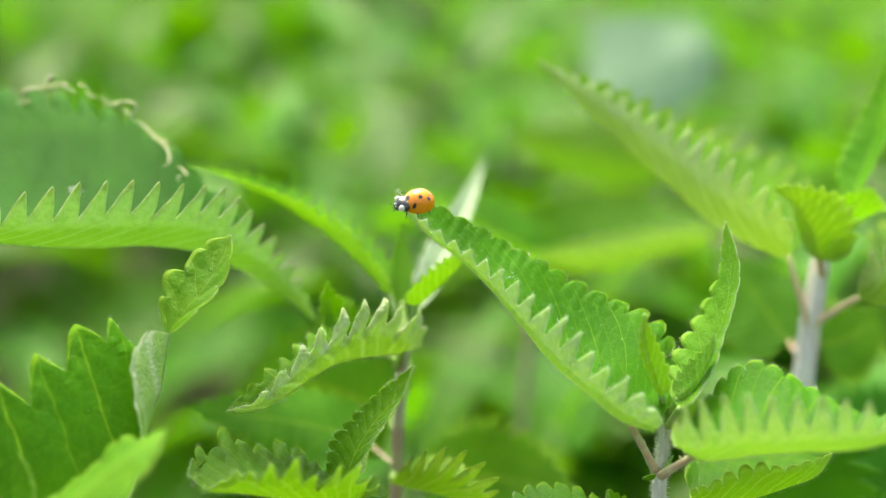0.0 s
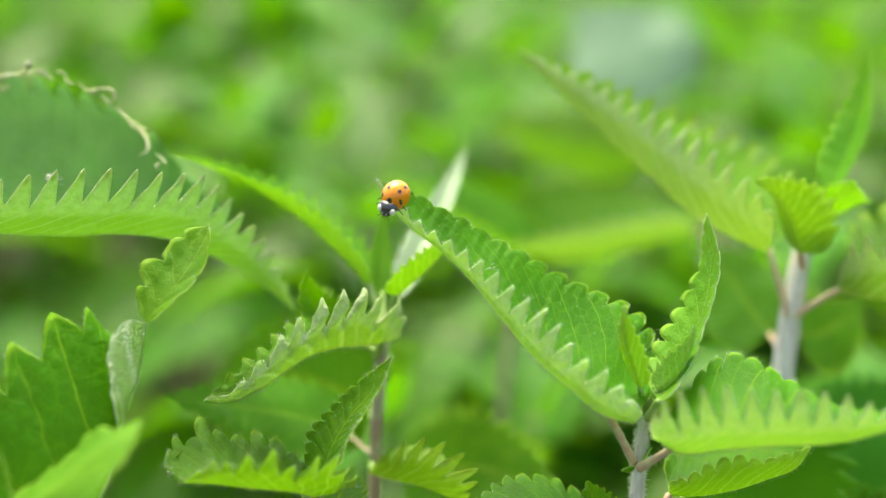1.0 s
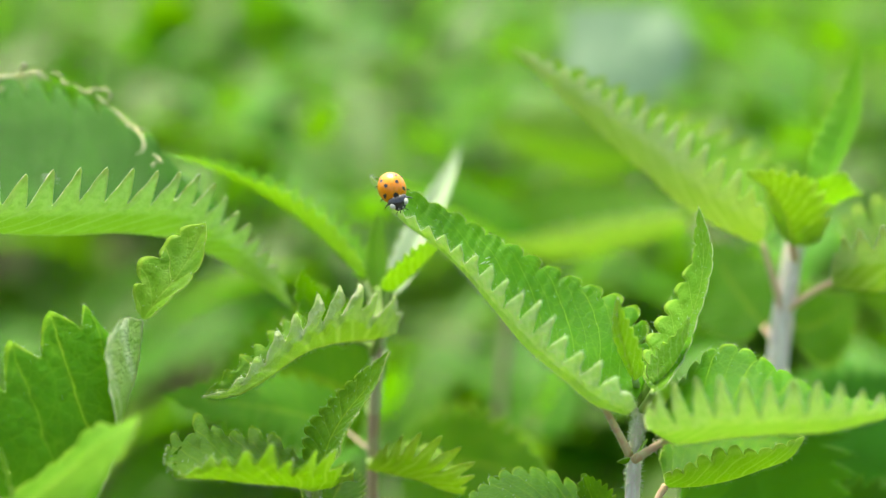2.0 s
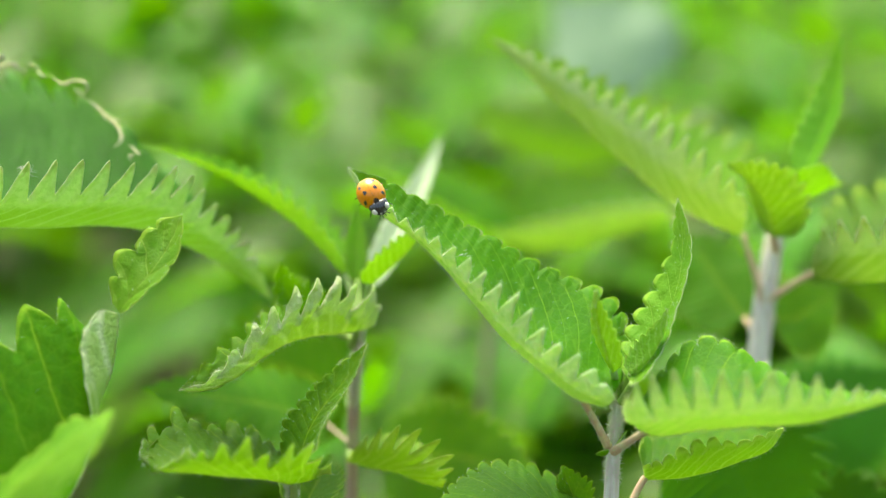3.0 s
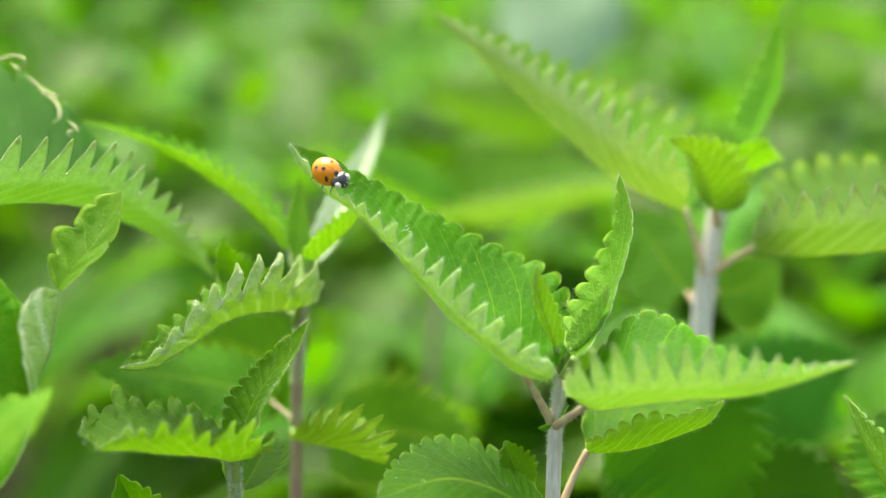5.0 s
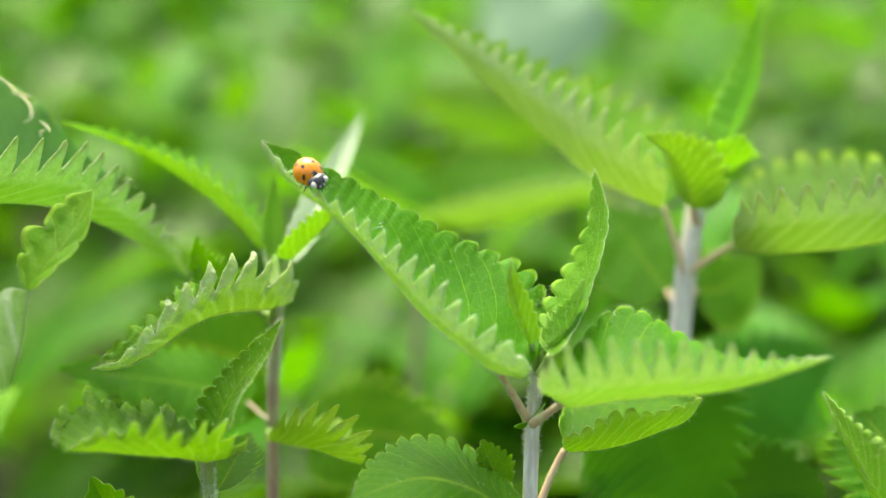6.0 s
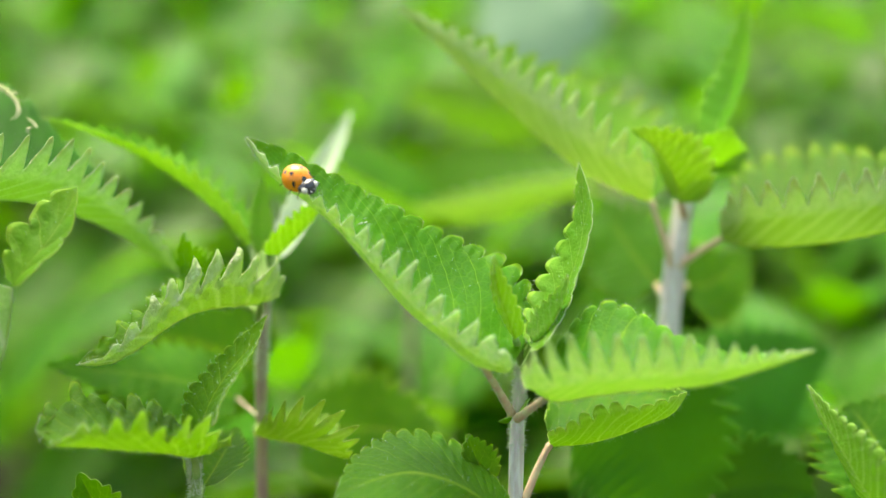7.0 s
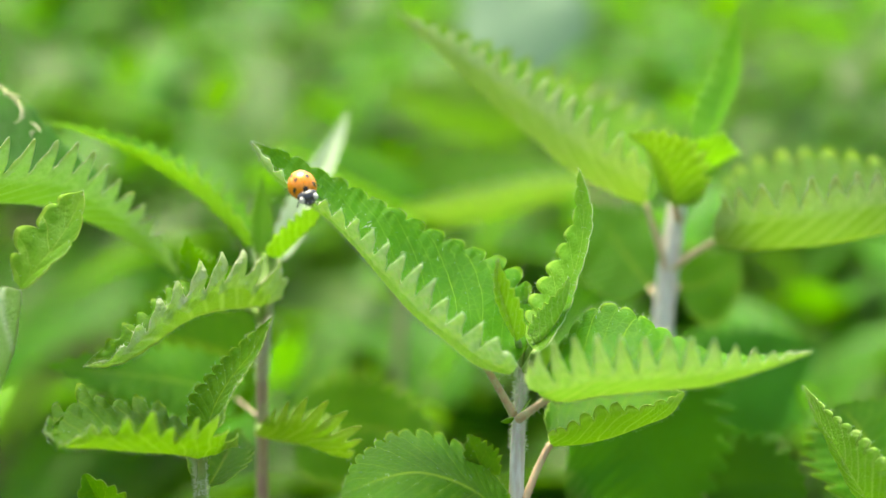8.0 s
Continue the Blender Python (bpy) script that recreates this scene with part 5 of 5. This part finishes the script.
def ladybird():
    root = tagged(new("ladybird"), "glossy orange seven-spot ladybird with a black and white head", "ladybird")
    # wing cases: two shells that meet in a seam
    for sign in (1, -1):
        verts, faces = [], []
        nu, nw = 22, 14
        for i in range(nu + 1):
            a = math.pi * i / nu
            for j in range(nw + 1):
                b = (math.pi / 2) * j / nw
                y = 2.55 * math.sin(a) * math.cos(b)
                verts.append(np.array([-0.75 - 2.95 * math.cos(a), sign * max(y, 0.012), 0.7 + 2.75 * math.sin(a) * math.sin(b) - (0.25 if j == 0 else 0)]) * MM)
        for i in range(nu):
            for j in range(nw):
                q = (i * (nw + 1) + j, i * (nw + 1) + j + 1, (i + 1) * (nw + 1) + j + 1, (i + 1) * (nw + 1) + j)
                faces.append(q if sign < 0 else q[::-1])
        shell = part("wing_case", mesh_of("wing_case", verts, faces), ORANGE, root, "glossy orange wing case with black spots")
        for cx, cy, rx, ry in ((0.70, 1.80, 0.33, 0.27), (-0.60, 1.05, 0.38, 0.32), (-2.05, 1.40, 0.33, 0.27)):
            vs, fs = [dome_point(cx, sign * cy) * MM], []
            rings, seg = 3, 14
            for r in range(1, rings + 1):
                for k in range(seg):
                    a = 2 * math.pi * k / seg
                    wob = 1 + 0.08 * math.sin(3 * a + cx)
                    vs.append(dome_point(cx + rx * wob * r / rings * math.cos(a), sign * (cy + ry * wob * r / rings * math.sin(a))) * MM)
            nrm = [np.array([(p[0] / MM + 0.75) / 2.95 ** 2, p[1] / MM / 2.55 ** 2, (p[2] / MM - 0.7) / 2.75 ** 2]) for p in vs]
            vs = [p + 0.022 * MM * q / np.linalg.norm(q) for p, q in zip(vs, nrm)]
            for k in range(seg):
                fs.append((0, 1 + k, 1 + (k + 1) % seg))
                for r in range(rings - 1):
                    a, b = 1 + r * seg + k, 1 + r * seg + (k + 1) % seg
                    fs.append((a, a + seg, b + seg, b))
            part("spot", mesh_of("spot", vs, [f if sign > 0 else f[::-1] for f in fs]), BLACK, shell, "round black spot")
    vs, fs, seg = [dome_point(1.55, 0)], [], 14
    for k in range(seg):
        a = 2 * math.pi * k / seg
        vs.append(dome_point(1.5 + 0.42 * math.cos(a), 0.5 * math.sin(a)))
        fs.append((0, 1 + k, 1 + (k + 1) % seg))
    vs = [(p + np.array([0.05, 0, 0.04])) * MM for p in vs]
    part("spot", mesh_of("spot", vs, fs), BLACK, root, "black spot behind the collar")

    def lump(name, c, r, mat, parent, label="", flat=0.0, seg=16, rings=10, pinch=0.0):
        bm = bmesh.new()
        bmesh.ops.create_uvsphere(bm, u_segments=seg, v_segments=rings, radius=1)
        for v in bm.verts:
            k = 1 - pinch * v.co.x
            v.co = Vector(((c[0] + r[0] * v.co.x) * MM, (c[1] + r[1] * v.co.y * k) * MM, (c[2] + r[2] * (max(v.co.z, -0.5) if flat else v.co.z)) * MM))
        for f in bm.faces:
            f.smooth = True
        return part(name, bm, mat, parent, label)

    lump("belly", (-0.7, 0, 0.75), (2.75, 2.3, 0.55), BLACK, root, "black underside")
    lump("white_patch", (1.75, 0.55, 1.95), (0.35, 0.32, 0.32), WHITE, root, "small white mark")
    lump("white_patch", (1.75, -0.55, 1.95), (0.35, 0.32, 0.32), WHITE, root, "small white mark")
    collar = lump("collar", (2.25, 0, 1.30), (1.30, 1.80, 1.10), BLACK, root, "black collar with white corners", 0, 20, 12, 0.22)
    for s in (1, -1):
        lump("white_patch", (2.82, s * 1.20, 1.42), (0.62, 0.52, 0.66), WHITE, collar, "white corner patch")
    head = lump("head", (3.35, 0, 0.98), (0.58, 0.95, 0.64), BLACK, root, "black head")
    for s in (1, -1):
        lump("white_patch", (3.62, s * 0.36, 1.28), (0.20, 0.20, 0.18), WHITE, head, "white cheek spot", 0, 10, 8)
        lump("eye", (3.38, s * 0.82, 1.05), (0.24, 0.2, 0.24), BLACK, head, "black eye", 0, 10, 8)
        part("antenna", tube("antenna", [np.array(p) * MM for p in ((3.65, s * 0.5, 0.95), (4.05, s * 0.85, 1.05), (4.25, s * 1.1, 0.8))], [0.05 * MM, 0.05 * MM, 0.10 * MM], 6, 8), BLACK, head)
        part("mouth_feeler", tube("mouth_feeler", [np.array(p) * MM for p in ((3.75, s * 0.22, 0.7), (4.05, s * 0.3, 0.5), (4.1, s * 0.35, 0.3))], [0.07 * MM, 0.06 * MM, 0.09 * MM], 6, 6), BLACK, head)
    legs = []
    for s in (1, -1):
        for x, out, back in ((1.6, 2.35, 0.8), (0.3, 2.75, 0.0), (-1.1, 2.6, -0.9)):
            leg = part("leg", tube("leg", [np.array(p) * MM for p in ((0, 0, 0), (back * 0.4, s * (out - 0.7) * 0.7, 0.25), (back * 0.8, s * (out - 0.3), 0.1), (back * 1.15, s * out, -0.75))],
                                   [0.2 * MM, 0.17 * MM, 0.11 * MM, 0.06 * MM], 7, 14), BLACK, root, "thin jointed black leg")
            leg.location = (x * MM, s * 0.2 * MM, 0.72 * MM)
            legs.append((leg, x, s))
    return root, legs


BUG, LEGS = ladybird()


def perch(centre, ahead, up):
    """The ladybird's pose: its middle, the way it faces and its back's normal."""
    a = Vector(ahead).normalized()
    u = Vector(up)
    u = (u - u.dot(a) * a).normalized()
    m = Matrix((a, u.cross(a), u)).transposed().to_4x4()
    m.translation = Vector(centre) - u * 1.5 * MM + a * 0.3 * MM
    return m


def motions():
    rows = [
        (0.0, perch((-0.0149, 0.0039, 0.5624), (-0.93, -0.35, -0.12), (-0.05, -0.55, 0.83))),
        (0.5, perch((-0.0154, 0.0051, 0.5622), (-0.72, -0.55, -0.42), (-0.15, -0.60, 0.80))),
        (1.0, perch((-0.0153, 0.0050, 0.5612), (-0.42, -0.60, -0.68), (-0.05, -0.75, 0.68))),
        (1.5, perch((-0.0148, 0.0032, 0.5631), (0.15, -0.60, -0.78), (0.0, -0.78, 0.62))),
        (3.0, perch((-0.0143, 0.0039, 0.5594), (0.52, -0.48, -0.72), (-0.10, -0.80, 0.58))),
        (3.5, perch((-0.0135, 0.0041, 0.5594), (0.58, -0.45, -0.68), (-0.10, -0.80, 0.58))),
        (4.0, perch((-0.0117, 0.0041, 0.5595), (0.60, -0.44, -0.66), (-0.05, -0.75, 0.64))),
        (4.5, perch((-0.0122, 0.0036, 0.5592), (0.80, -0.35, -0.45), (0.05, -0.70, 0.70))),
        (5.0, perch((-0.0114, 0.0034, 0.5593), (0.75, -0.45, -0.45), (0.05, -0.70, 0.70))),
        (6.5, perch((-0.0095, 0.0028, 0.5581), (0.55, -0.70, -0.45), (0.05, -0.62, 0.78))),
        (7.0, perch((-0.0091, 0.0014, 0.5573), (0.66, -0.62, -0.40), (0.05, -0.62, 0.78))),
        (7.5, perch((-0.0106, -0.0022, 0.5579), (0.55, -0.70, -0.48), (0.05, -0.62, 0.78))),
        (8.0, perch((-0.0091, -0.0020, 0.5575), (0.35, -0.75, -0.58), (-0.02, -0.62, 0.78))),
    ]
    walk(BUG, rows)
    # legs step in two sets of three
    for i, (leg, x, s) in enumerate(LEGS):
        phase = math.pi * (i % 2)
        base = leg.location.copy()
        walk(leg, [(k * 0.25, pose(*base, 0, 0, 14 * math.sin(k * 1.9 + phase))) for k in range(33)])


motions()
